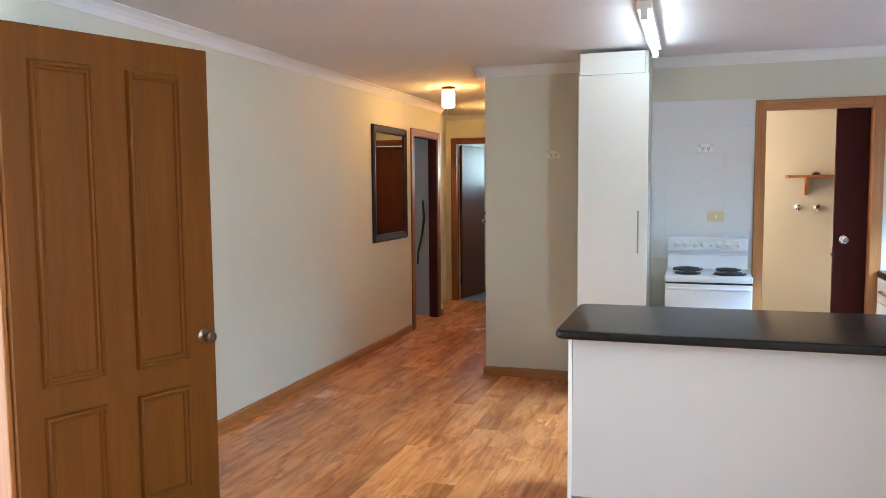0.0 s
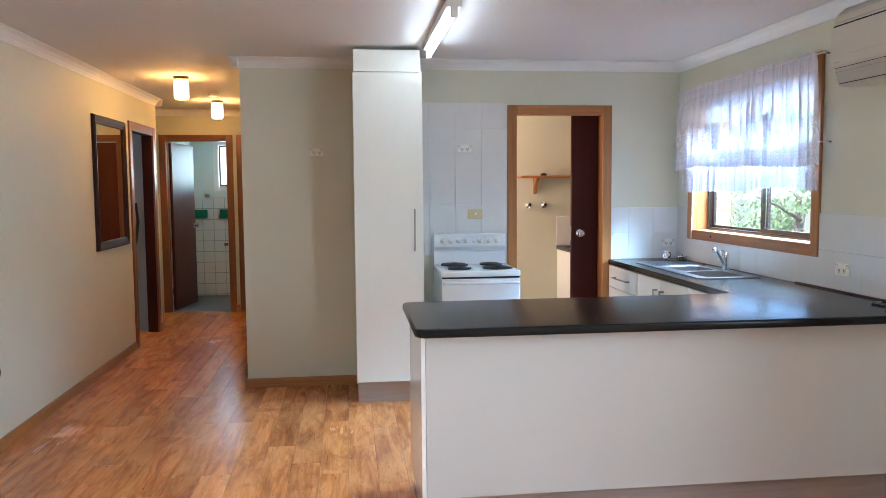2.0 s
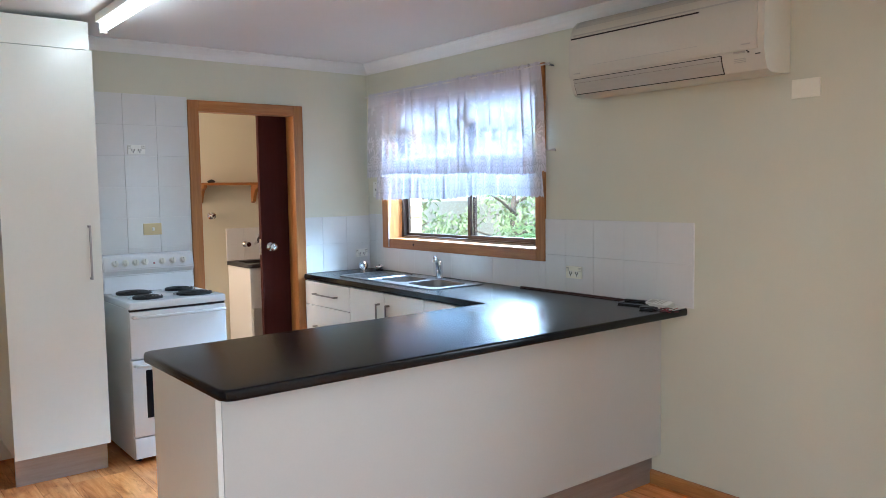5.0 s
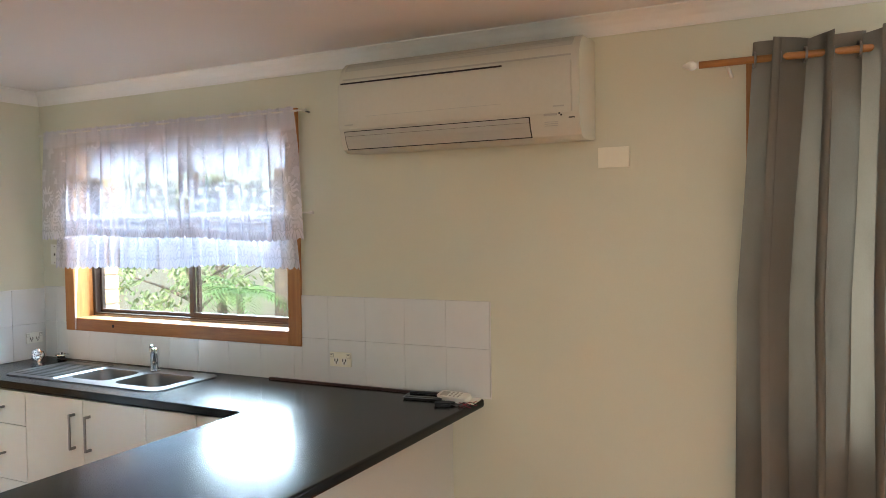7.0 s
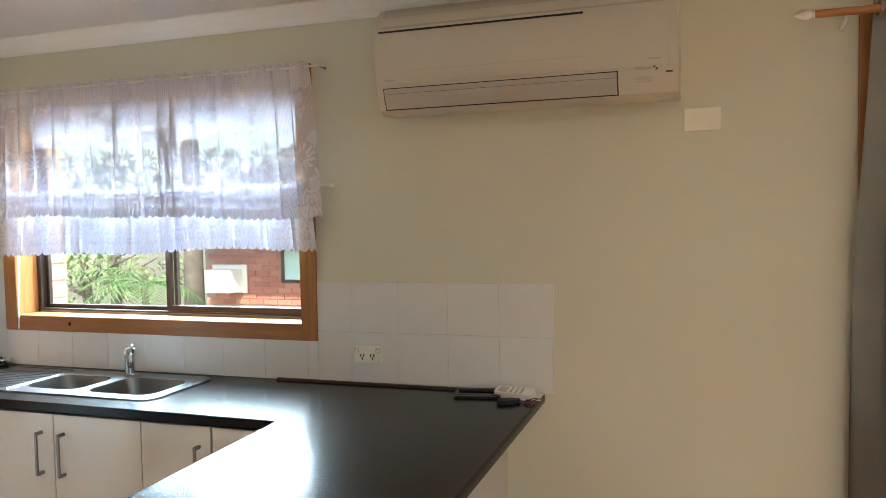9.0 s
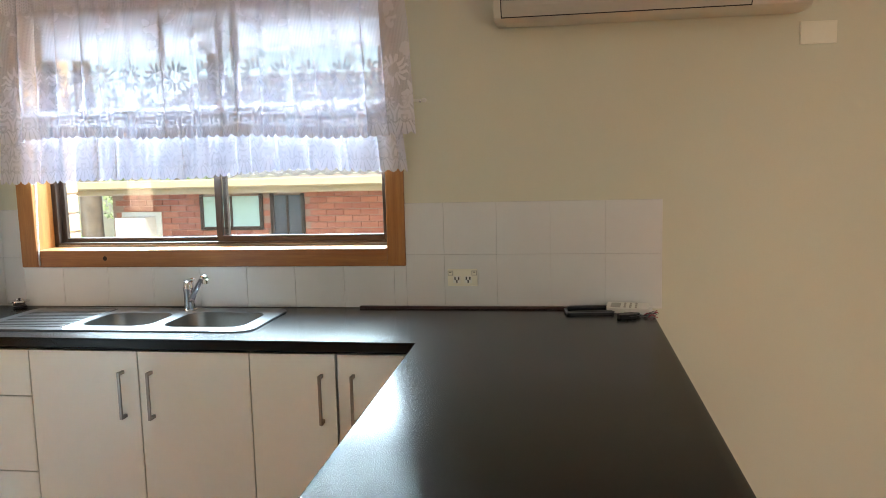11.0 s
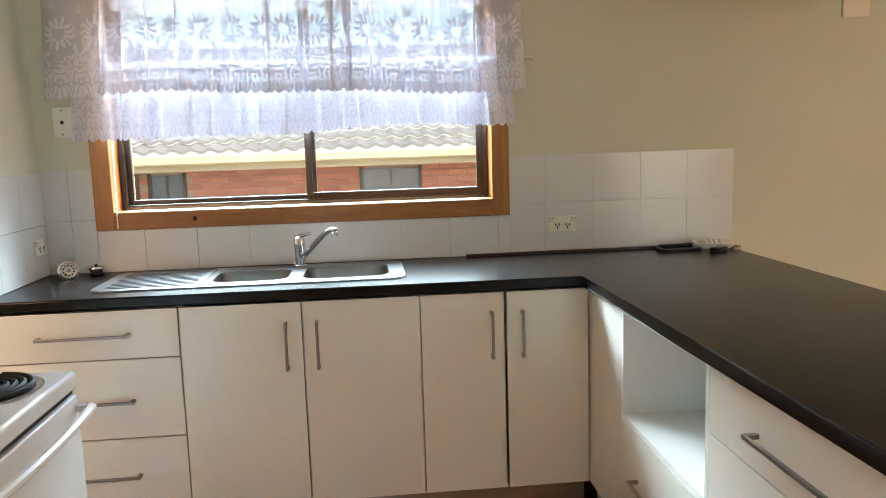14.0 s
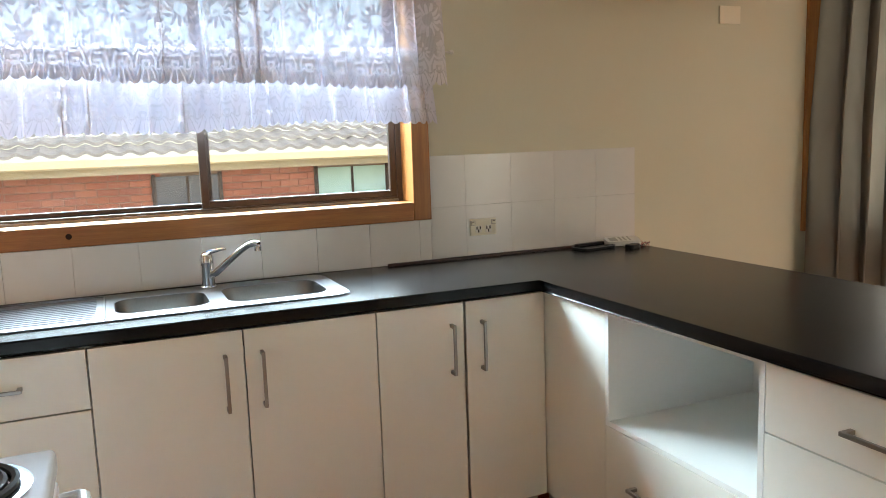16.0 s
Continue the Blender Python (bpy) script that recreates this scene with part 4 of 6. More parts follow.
def stove():
    x0, x1, yf, yb = -0.168, 0.385, 5.335, 5.905
    xm = (x0 + x1) / 2
    t = thing("stove", xm, 5.62, 0.0, "white enamel upright electric stove with four coil elements", "stove")
    part("body", box(x0 + 0.004, x1 - 0.004, yf + 0.035, yb, 0.02, 0.868, 0.004), ENAMEL, t)
    top = part("hob", box(x0, x1, yf, yb - 0.03, 0.866, 0.908, 0.010, seg=3), ENAMEL, t, smooth=True)
    bm = bmesh.new()
    prof = [(yb - 0.075, 0.905), (yb - 0.060, 1.010), (yb - 0.085, 1.045), (yb - 0.065, 1.125), (yb - 0.045, 1.137), (yb, 1.137), (yb, 0.905)]
    a = [bm.verts.new((x0 + 0.004, y, z)) for y, z in prof]
    b = [bm.verts.new((x1 - 0.004, y, z)) for y, z in prof]
    for k in range(len(prof)):
        bm.faces.new((a[k], a[(k + 1) % len(prof)], b[(k + 1) % len(prof)], b[k]))
    bm.faces.new(a[::-1]), bm.faces.new(b)
    bmesh.ops.bevel(bm, geom=[e for e in bm.edges], offset=0.005, segments=2, affect="EDGES")
    guard = part("backguard", bm, ENAMEL, t, smooth=True)
    for kx in (-0.115, -0.055, 0.005, 0.060, 0.165, 0.230, 0.295):
        c = (xm + kx - 0.09, yb - 0.076, 1.085)
        k = part("control_knob", lathe([(0.021, 0.0), (0.021, 0.005), (0.017, 0.008), (0.015, 0.022), (0.003, 0.023)], c, (0, -0.97, 0.24), 16), PLASTIC, guard, "", True)
        part("pointer", box(c[0] - 0.003, c[0] + 0.003, c[1] - 0.032, c[1] - 0.018, c[2] - 0.012, c[2] + 0.020, 0.001), PLASTIC, k)
    part("indicator_lamp", box(xm + 0.02, xm + 0.028, yb - 0.090, yb - 0.080, 1.072, 1.080, 0.001), REDCORD, guard)
    for ex, ey, er in ((-0.135, 5.475, 0.082), (0.135, 5.475, 0.100), (-0.135, 5.735, 0.100), (0.135, 5.735, 0.082)):
        cx = xm + ex
        e = part("hotplate", lathe([(er + 0.014, 0.0), (er + 0.018, 0.004), (er + 0.010, 0.005), (er * 0.7, 0.001), (0.01, 0.0005)], (cx, ey, 0.908), "z", 32), CHROME, t, "coil element in a polished bowl", True)
        turns = 4 if er < 0.09 else 5
        pts = []
        n = turns * 26
        for i in range(n + 1):
            r = 0.018 + (er - 0.018) * i / n
            an = 2 * math.pi * turns * i / n
            pts.append((cx + r * math.cos(an), ey + r * math.sin(an), 0.917))
        part("coil", tube(pts, 0.0062, 6), COIL, e, "black coil element", True)
        part("medallion", lathe([(0.014, 0), (0.014, 0.003), (0.002, 0.004)], (cx, ey, 0.914), "z", 14), CHROME, e, "", True)
    part("trim_strip", box(x0 + 0.006, x1 - 0.006, yf + 0.012, yf + 0.034, 0.855, 0.866), SLOT, t)
    for nm, z0, z1, zh in (("grill_door", 0.592, 0.853, 0.825), ("oven_door", 0.152, 0.584, 0.555)):
        d = part(nm, box(x0 + 0.003, x1 - 0.003, yf + 0.002, yf + 0.034, z0, z1, 0.006, seg=3), ENAMEL, t, smooth=True)
        pts = [(x0 + 0.02, yf + 0.002, zh), (x0 + 0.022, yf - 0.030, zh + 0.002)] + [(x0 + 0.03 + (x1 - x0 - 0.06) * k / 10, yf - 0.036 - 0.010 * math.sin(math.pi * k / 10), zh + 0.003) for k in range(11)] + [(x1 - 0.022, yf - 0.030, zh + 0.002), (x1 - 0.02, yf + 0.002, zh)]
        part("door_handle", tube(pts, 0.010, 8), ENAMEL, d, "curved white bar handle", True)
        if nm == "oven_door":
            part("window", box(x0 + 0.075, x1 - 0.075, yf, yf + 0.003, 0.255, 0.525, 0.001), BLACKGLASS, d, "black oven window")
    part("storage_drawer", box(x0 + 0.003, x1 - 0.003, yf + 0.004, yf + 0.034, 0.030, 0.147, 0.004), ENAMEL, t)
    for fx in (x0 + 0.04, x1 - 0.04):
        part("foot", lathe([(0.018, 0), (0.018, 0.02)], (fx, yf + 0.08, 0.001), "z", 12), DARKPL, t)
        part("foot", lathe([(0.018, 0), (0.018, 0.02)], (fx, yb - 0.06, 0.001), "z", 12), DARKPL, t)


stove()


def air_conditioner():
    y0, y1 = 2.665, 3.708
    t = thing("air_conditioner", 1.68, 3.19, 1.96, "aged white wall-mounted split air conditioner above the bench end", "air conditioner")

    def slab(prof, a, b):
        bm = bmesh.new()
        p = [bm.verts.new((x, a, z)) for x, z in prof]
        q = [bm.verts.new((x, b, z)) for x, z in prof]
        n = len(p)
        for k in range(n):
            bm.faces.new((p[k], p[(k + 1) % n], q[(k + 1) % n], q[k]))
        bm.faces.new(p[::-1]), bm.faces.new(q)
        return bm

    body = [(1.782, 1.964), (1.660, 1.958), (1.625, 1.960), (1.604, 1.970), (1.586, 2.005), (1.576, 2.045), (1.574, 2.070), (1.574, 2.240), (1.582, 2.275), (1.602, 2.310), (1.632, 2.335), (1.782, 2.340)]
    part("body", slab(body, y0, y1), ACBODY, t, smooth=True)
    part("front_panel", slab([(1.572, 2.052), (1.566, 2.060), (1.563, 2.10), (1.563, 2.215), (1.567, 2.238), (1.575, 2.240), (1.575, 2.052)], y0 + 0.028, y1 - 0.002), ACBODY, t, smooth=True)
    part("panel_gap", box(1.570, 1.5755, y0 + 0.30, y1 - 0.012, 2.240, 2.246), SLOT, t, "dark air intake slit")
    g = part("top_grille", slab([(1.576, 2.256), (1.600, 2.309), (1.628, 2.334), (1.634, 2.336), (1.604, 2.314), (1.582, 2.262)], y0 + 0.03, y1 - 0.02), ACGREY, t, "grey intake grille")
    # outlet louvre below the panel
    part("outlet", slab([(1.5745, 2.044), (1.584, 2.005), (1.602, 1.968), (1.612, 1.972), (1.594, 2.008), (1.584, 2.046)], y0 + 0.190, y1 - 0.024), SLOT, t)
    part("louvre", slab([(1.5725, 2.0405), (1.576, 2.024), (1.586, 2.0235), (1.582, 2.041)], y0 + 0.194, y1 - 0.028), ACGREY, t, "grey air outlet louvre")
    part("louvre", slab([(1.5765, 2.0225), (1.581, 2.005), (1.599, 1.9715), (1.606, 1.974), (1.590, 2.008), (1.586, 2.0225)], y0 + 0.194, y1 - 0.028), ACGREY, t, "grey air outlet louvre")
    part("panel_seam", box(1.5622, 1.5635, y0 + 0.30, y1 - 0.14, 2.0985, 2.1000), ACGREY, t)
    for k in range(3):
        part("print_bar", box(1.5745, 1.5765, y0 + 0.080, y0 + 0.132, 2.018 - 0.007 * k, 2.0205 - 0.007 * k), ACGREY, t)
    part("status_window", box(1.5725, 1.5765, y0 + 0.085, y0 + 0.135, 2.042, 2.050, 0.0005), ACGREY, t)
    for k, (yy, zz) in enumerate(((y0 + 0.075, 2.050), (y0 + 0.068, 2.043))):
        part("indicator", box(1.573, 1.577, yy - 0.003, yy + 0.003, zz - 0.003, zz + 0.003), SLOT, t)
    part("sensor_mark", box(1.576, 1.580, y0 + 0.018, y0 + 0.040, 2.030, 2.034), SLOT, t)
    part("name_bar", box(1.5615, 1.5635, y1 - 0.075, y1 - 0.035, 2.066, 2.071), ACGREY, t)
    part("name_bar", box(1.5615, 1.5635, y0 + 0.055, y0 + 0.095, 2.072, 2.077), ACGREY, t)


air_conditioner()

# ---- lamps ----


def tube_light():
    x, y0, y1 = -0.245, 4.06, 5.29
    t = thing("fluorescent_batten", x, (y0 + y1) / 2, 2.34, "lit bare fluorescent tube on a white ceiling batten", "ceiling light")
    part("batten", box(x - 0.038, x + 0.038, y0, y1, 2.388, CEILING, 0.004), PLASTIC, t)
    for y in (y0, y1):
        part("lamp_holder", box(x - 0.019, x + 0.019, y - 0.012, y + 0.016 if y == y0 else y + 0.012, 2.335, 2.394, 0.005), PLASTIC, t)
    part("tube", tube([(x, y0 + 0.014, 2.357), (x, y1 - 0.012, 2.357)], 0.0145, 16), TUBE, t, "glowing white fluorescent tube", True)


tube_light()


def hall_lamp(y, name="ceiling_lamp"):
    x = -2.17
    t = thing(name, x, y, 2.24, "lit ribbed glass ceiling lamp with a brass collar", "ceiling light", "hall ceiling lamps")
    part("rose", lathe([(0.064, 0.0), (0.068, 0.006), (0.062, 0.011), (0.0, 0.011)], (x, y, CEILING - 0.012), "z", 28), BRASS, t, "", True)
    part("collar", lathe([(0.050, 0.0), (0.053, 0.004), (0.053, 0.014), (0.048, 0.018)], (x, y, CEILING - 0.030), "z", 28), BRASS, t, "", True)
    bm = bmesh.new()
    n, rings = 48, []
    for r, z in ((0.010, 2.243), (0.040, 2.240), (0.052, 2.247), (0.056, 2.262), (0.056, 2.375), (0.050, 2.404)):
        rings.append([bm.verts.new((x + (r + (0.0018 if k % 4 < 2 else 0)) * math.cos(2 * math.pi * k / n), y + (r + (0.0018 if k % 4 < 2 else 0)) * math.sin(2 * math.pi * k / n), z)) for k in range(n)])
    for a, b in zip(rings, rings[1:]):
        for k in range(n):
            bm.faces.new((a[k], a[(k + 1) % n], b[(k + 1) % n], b[k]))
    bm.faces.new(rings[0])
    part("shade", bm, SHADE, t, "glowing ribbed glass shade", True)


hall_lamp(6.92)
hall_lamp(8.72)
solo("smoke_alarm", lathe([(0.045, 0.03), (0.05, 0.028), (0.05, 0.012), (0.035, 0.0), (0.0, 0.0)], (-2.10, 8.05, CEILING - 0.031), "z", 24), PLASTIC, "round white plastic smoke alarm on the ceiling", "smoke alarm", smooth=True)

# ---- lace curtain, blind ----


def lace(name, y0, y1, x, top, hem, material, label, seed, swell):
    """A gathered sheet of lace with a scalloped hem."""
    rnd = random.Random(seed)
    ph = [rnd.uniform(0, 6.28) for _ in range(6)]
    cols, rows = 640, 22
    bm = bmesh.new()
    uv = bm.loops.layers.uv.new("cloth")
    grid, uvs, s = [], [], 0.0
    last = None
    for i in range(cols + 1):
        f = i / cols
        yy = y0 + (y1 - y0) * f
        fold = yy * 58 + 2.1 * math.sin(yy * 9 + ph[0]) + 1.3 * math.sin(yy * 23 + ph[3]) + ph[1]
        gather = 0.55 + 0.45 * math.sin(yy * 5.3 + ph[2]) * math.sin(yy * 12.7 + ph[4])
        wave = 0.015 * math.cos(fold) + 0.004 * math.sin(yy * 117 + ph[2])
        slip = -0.038 * gather * math.sin(fold)
        col, cuv = [], []
        s += 0.0 if last is None else math.hypot(yy + slip - last[0], wave - last[1])
        last = (yy + slip, wave)
        droop = 0.012 * math.sin(yy * 3.1 + ph[4]) + 0.006 * math.sin(yy * 8.3 + ph[5])
        scal = 0.016 * abs(math.cos(math.pi * (s / 0.0375))) ** 0.6
        bottom = hem + droop - scal + 0.008
        for j in range(rows + 1):
            g = j / rows
            z = bottom + (top - bottom) * g
            amp = (0.35 + 0.65 * min(1.0, (1 - g) * 2.2)) * swell
            lean = (f - 0.5) * 0.06 * (1 - g)
            ruffle = 0.010 * math.sin(yy * 260) * max(0.0, (g - 0.93) / 0.07)
            col.append(bm.verts.new((x + wave * amp + ruffle * 0.4, yy + lean + slip * (0.55 + 0.45 * min(1.0, (1 - g) * 3)), z + (0.004 * math.sin(yy * 180) if j == rows else 0))))
            cuv.append((s, (z - bottom)))
        grid.append(col), uvs.append(cuv)
    for i in range(cols):
        for j in range(rows):
            f = bm.faces.new((grid[i][j], grid[i + 1][j], grid[i + 1][j + 1], grid[i][j + 1]))
            for lp, (a, b) in zip(f.loops, ((i, j), (i + 1, j), (i + 1, j + 1), (i, j + 1))):
                lp[uv].uv = uvs[a][b]
    return solo(name, bm, material, label, "curtain", "tiers of the lace curtain", smooth=True)


lace("lace_curtain", 4.078, 5.800, 1.722, 2.198, 1.602, LACE1, "white lace cafe curtain tier with sunflower pattern and scalloped hem", 3, 1.0)
lace("lace_curtain", 4.078, 5.755, 1.748, 1.725, 1.452, LACE2, "white lace lower curtain tier with a scalloped hem", 8, 0.8)


def curtain_rod(x, z, y0, y1):
    t = thing("curtain_rod", x, (y0 + y1) / 2, z, "thin white metal cafe curtain rod", "curtain rod", "cafe rods")
    part("rod", tube([(x, y0, z), (x, y1, z)], 0.0045, 8), CORD, t, "", True)
    for y in (y0 + 0.01, y1 - 0.01):
        part("bracket", tube([(x, y, z), (x + 0.02, y, z), (W - 0.018 if 4.08 < y < 5.74 else W, y, z - 0.002)], 0.004, 8), STEEL, t, "", True)
        part("end_cap", lathe([(0.004, 0), (0.008, 0.004), (0.008, 0.016), (0.003, 0.02)], (x, y - 0.012 if y < 5 else y + 0.008, z), "-y" if y < 5 else "y", 12), CORD, t, "", True)


curtain_rod(1.722, 2.180, 4.010, 5.835)
curtain_rod(1.745, 1.712, 4.000, 5.790)


def roller_blind():
    t = thing("roller_blind", 1.84, 4.9, 1.939, "partly lowered pale roller blind inside the window reveal", "blind")
    part("roll", tube([(1.852, 4.17, 2.105), (1.852, 5.645, 2.105)], 0.024, 16), BLIND, t, "", True)
    part("fabric", box(1.8745, 1.8755, 4.175, 5.640, 1.956, 2.105), BLIND, t)
    part("bottom_bar", box(1.868, 1.882, 4.175, 5.640, 1.939, 1.957, 0.003), BLIND, t)
    for dx in (0.0, 0.012):
        bm = tube([(1.80 + dx, 5.645, 2.10), (1.785 + dx, 5.648, 1.6), (1.762 + dx * 0.6, 5.648, 1.20), (1.758 + dx * 0.5, 5.647, 1.09)], 0.0018, 6)
        part("cord", bm, CORD, t, "beaded blind cord", True)
    bm = bmesh.new()
    for k in range(60):
        bmesh.ops.create_icosphere(bm, subdivisions=1, radius=0.0032, matrix=Matrix.Translation((1.762 + 0.028 * k / 60, 5.648 + 0.002 * (k % 2), 1.09 + 0.0075 * k)))
    part("beads", bm, CORD, t, "", True)


roller_blind()

# ---- sink and tap ----


def sink():
    t = thing("sink", 1.52, 5.08, TOP, "stainless steel sink with two bowls and a ribbed drainer", "sink")
    x0, x1, y0, y1 = 1.312, 1.728, 4.542, 5.632
    bowls = ((1.375, 1.640, 4.600, 4.912, 0.150), (1.385, 1.625, 4.965, 5.235, 0.120))
    bm = prism(rounded(x0, x1, y0, y1, 0.055), TOP + 0.0005, TOP + 0.0055)
    es = [e for e in bm.edges if all(v.co.z > TOP + 0.005 for v in e.verts)]
    bmesh.ops.bevel(bm, geom=es, offset=0.003, segments=2, affect="EDGES")
    rim = part("rim", bm, STEEL, t, smooth=True)
    carve(rim, [prism(rounded(a, b, c, d, 0.06), TOP - 0.05, TOP + 0.05) for a, b, c, d, _ in bowls])
    for a, b, c, d, deep in bowls:
        bm = bmesh.new()
        rings = []
        for inset, z, r in ((-0.004, TOP + 0.0052, 0.062), (0.0, TOP + 0.004, 0.06), (0.003, TOP - 0.01, 0.058), (0.012, TOP - deep + 0.03, 0.055), (0.022, TOP - deep + 0.008, 0.05), (0.045, TOP - deep, 0.04)):
            rings.append([bm.verts.new((px, py, z)) for px, py in rounded(a + inset, b - inset, c + inset, d - inset, r)])
        for p, q in zip(rings, rings[1:]):
            for k in range(len(p)):
                bm.faces.new((p[k], p[(k + 1) % len(p)], q[(k + 1) % len(p)], q[k]))
        bm.faces.new(rings[-1])
        bowl = part("bowl", bm, BOWLSTEEL, t, "", True)
        part("drain", lathe([(0.036, 0.003), (0.034, 0.004), (0.025, 0.001), (0.002, 0.001)], ((a + b) / 2, (c + d) / 2, TOP - deep), "z", 20), CHROME, bowl, "", True)
    for k in range(11):
        xx = 1.360 + k * 0.028
        part("drainer_rib", tube([(xx, 5.285, TOP + 0.0045), (xx, 5.30, TOP + 0.0050), (xx, 5.575, TOP + 0.0050), (xx, 5.59, TOP + 0.0035)], 0.0030, 6), STEEL, t, "", True)
    part("drainer_edge", tube([(1.335, 5.262, TOP + 0.005), (1.69, 5.262, TOP + 0.005), (1.705, 5.28, TOP + 0.005), (1.705, 5.59, TOP + 0.005)], 0.004, 6), STEEL, t, "", True)


sink()


def tap():
    x, y, z = 1.675, 4.940, TOP + 0.005
    t = thing("mixer_tap", x, y, z, "chrome kitchen mixer tap behind the sink bowls", "tap")
    part("base", lathe([(0.027, 0), (0.027, 0.006), (0.022, 0.010)], (x, y, z), "z", 20), CHROME, t, "", True)
    part("body", lathe([(0.0215, 0.008), (0.0215, 0.075), (0.023, 0.080), (0.0235, 0.098), (0.019, 0.115), (0.008, 0.122)], (x, y, z), "z", 20), CHROME, t, "", True)
    part("lever", tube([(x, y, z + 0.115), (x - 0.012, y - 0.012, z + 0.124), (x - 0.05, y - 0.045, z + 0.134), (x - 0.062, y - 0.055, z + 0.135)], [0.010, 0.008, 0.0055, 0.004], 10), CHROME, t, "chrome lever", True)
    d = Vector((-0.72, -0.69, 0))
    pts = [Vector((x, y, z + 0.040)) + d * a + Vector((0, 0, b)) for a, b in ((0.0, 0.0), (0.035, 0.014), (0.09, 0.055), (0.145, 0.093), (0.175, 0.110), (0.200, 0.116), (0.215, 0.112))]
    part("spout", tube(pts, [0.013, 0.0125, 0.0115, 0.0105, 0.010, 0.0105, 0.0105], 12), CHROME, t, "chrome swivel spout", True)
    c = pts[-1]
    part("aerator", lathe([(0.0115, 0.0), (0.0115, 0.016), (0.009, 0.018)], (c.x + d.x * -0.004, c.y + d.y * -0.004, c.z - 0.020), "z", 14), CHROME, t, "", True)


tap()


def plug(x, y, tilt, name_label, dark):
    m = Matrix.Translation((x, y, TOP)) @ Matrix.Rotation(tilt[0], 4, "Z") @ Matrix.Rotation(tilt[1], 4, "Y")
    t = thing("sink_strainer", x, y, TOP, name_label, "sink plug", "sink plugs")
    part("cup", turned(lathe([(0.028, 0.0), (0.030, -0.004), (0.038, -0.003), (0.039, 0.003), (0.034, 0.005), (0.026, 0.004), (0.024, 0.018), (0.010, 0.022)], (0, 0, 0), "z", 22), m), CHROME, t, "", True)
    part("seal", turned(lathe([(0.026, 0.022), (0.028, 0.026), (0.012, 0.030)], (0, 0, 0), "z", 18), m), DARKPL, t, "black rubber seal", True)
    bm = bmesh.new()
    for k in range(10):
        a = 2 * math.pi * k / 10
        lathe([(0.0032, 0.0), (0.0032, 0.0012)], (0.019 * math.cos(a), 0.019 * math.sin(a), -0.0011), "z", 8, bm)
    part("drain_holes", turned(bm, m), SLOT, t)
    part("pull", turned(lathe([(0.004, -0.012), (0.006, -0.010), (0.004, -0.004), (0.004, 0.002)], (0, 0, 0), "z", 10), m), CHROME if not dark else DARKPL, t, "", True)


plug(1.63, 5.80, (0.30, radians(94)), "chrome basket strainer lying on its edge", False)
bpy.data.objects["sink_strainer"].location.z += 0.037
plug(1.735, 5.735, (0.4, radians(180)), "chrome basket strainer turned upside down", True)
bpy.data.objects["sink_strainer.001"].location.z += 0.030

# ---- power points, plates ----


def outlet(name, face, c, w, h, material, label, switches, category="power point"):
    """A wall plate. face: the way off the wall; c: centre on the wall."""
    t = thing(name, *c, label, category)
    out = {"-x": Vector((-1, 0, 0)), "-y": Vector((0, -1, 0))}[face]
    side = Vector((0, -1, 0)) if face == "-x" else Vector((1, 0, 0))
    c = Vector(c)

    def plate(du, dz, ww, hh, o0, o1, mat, nm, parent, bev=0.001):
        p, q = c + side * (du - ww / 2) + out * o0 + Vector((0, 0, dz - hh / 2)), c + side * (du + ww / 2) + out * o1 + Vector((0, 0, dz + hh / 2))
        return part(nm, box(*sorted((p.x, q.x)), *sorted((p.y, q.y)), *sorted((p.z, q.z)), bev), mat, parent)

    base = plate(0, 0, w, h, 0.0005, 0.009, material, "plate", t, 0.002)
    if switches == "double":
        for s in (-1, 1):
            plate(s * w * 0.40, h * 0.27, 0.021, 0.019, 0.0085, 0.0096, ACGREY, "switch_surround", base, 0)
            plate(s * w * 0.40, h * 0.27, 0.015, 0.013, 0.008, 0.013, material, "switch", base)
            plate(s * w * 0.40, h * 0.33, 0.009, 0.0025, 0.0125, 0.0135, SLOT, "switch_mark", base, 0)
            plate(s * w * 0.19, -h * 0.12, 0.028, 0.028, 0.008, 0.0098, PLASTIC, "socket_face", base)
            for du, dz in ((-0.007, 0.005), (0.007, 0.005), (0.0, -0.007)):
                plate(s * w * 0.19 + du, -h * 0.12 + dz, 0.0050, 0.012, 0.0097, 0.0103, SLOT, "socket_slot", base, 0)
    elif switches == "single":
        plate(0.004, 0, 0.014, 0.020, 0.008, 0.014, PLASTIC, "switch", base)
    elif switches == "phone":
        for dz in (-0.046, 0.046):
            plate(0, dz, 0.006, 0.006, 0.008, 0.010, BRASS, "screw", base, 0)
        plate(0, 0, 0.012, 0.014, 0.008, 0.0095, SLOT, "jack", base, 0)
    return t


outlet("power_point", "-x", (W - 0.009, 3.861, 1.036), 0.115, 0.066, SOCKETFACE, "white double power point on the tiled splashback", "double")
outlet("power_point", "-y", (-1.018, K, 1.750), 0.100, 0.056, SOCKETFACE, "white double power point high on the cream wall", "double")
outlet("power_point", "-y", (0.085, K - 0.009, 1.774), 0.105, 0.058, PLASTIC, "white double power point on the tiles above the stove", "double")
outlet("stove_switch", "-y", (0.163, K - 0.009, 1.281), 0.112, 0.072, CREAMPL, "yellowed cream stove isolator switch", "single", "switch")
outlet("power_point", "-y", (1.700, K - 0.009, 1.036), 0.100, 0.060, PLASTIC, "white double power point beside the corner", "double")
outlet("phone_socket", "-x", (W, 5.826, 1.508), 0.068, 0.115, PLASTIC, "off-white phone socket plate beside the window", "phone", "wall socket")
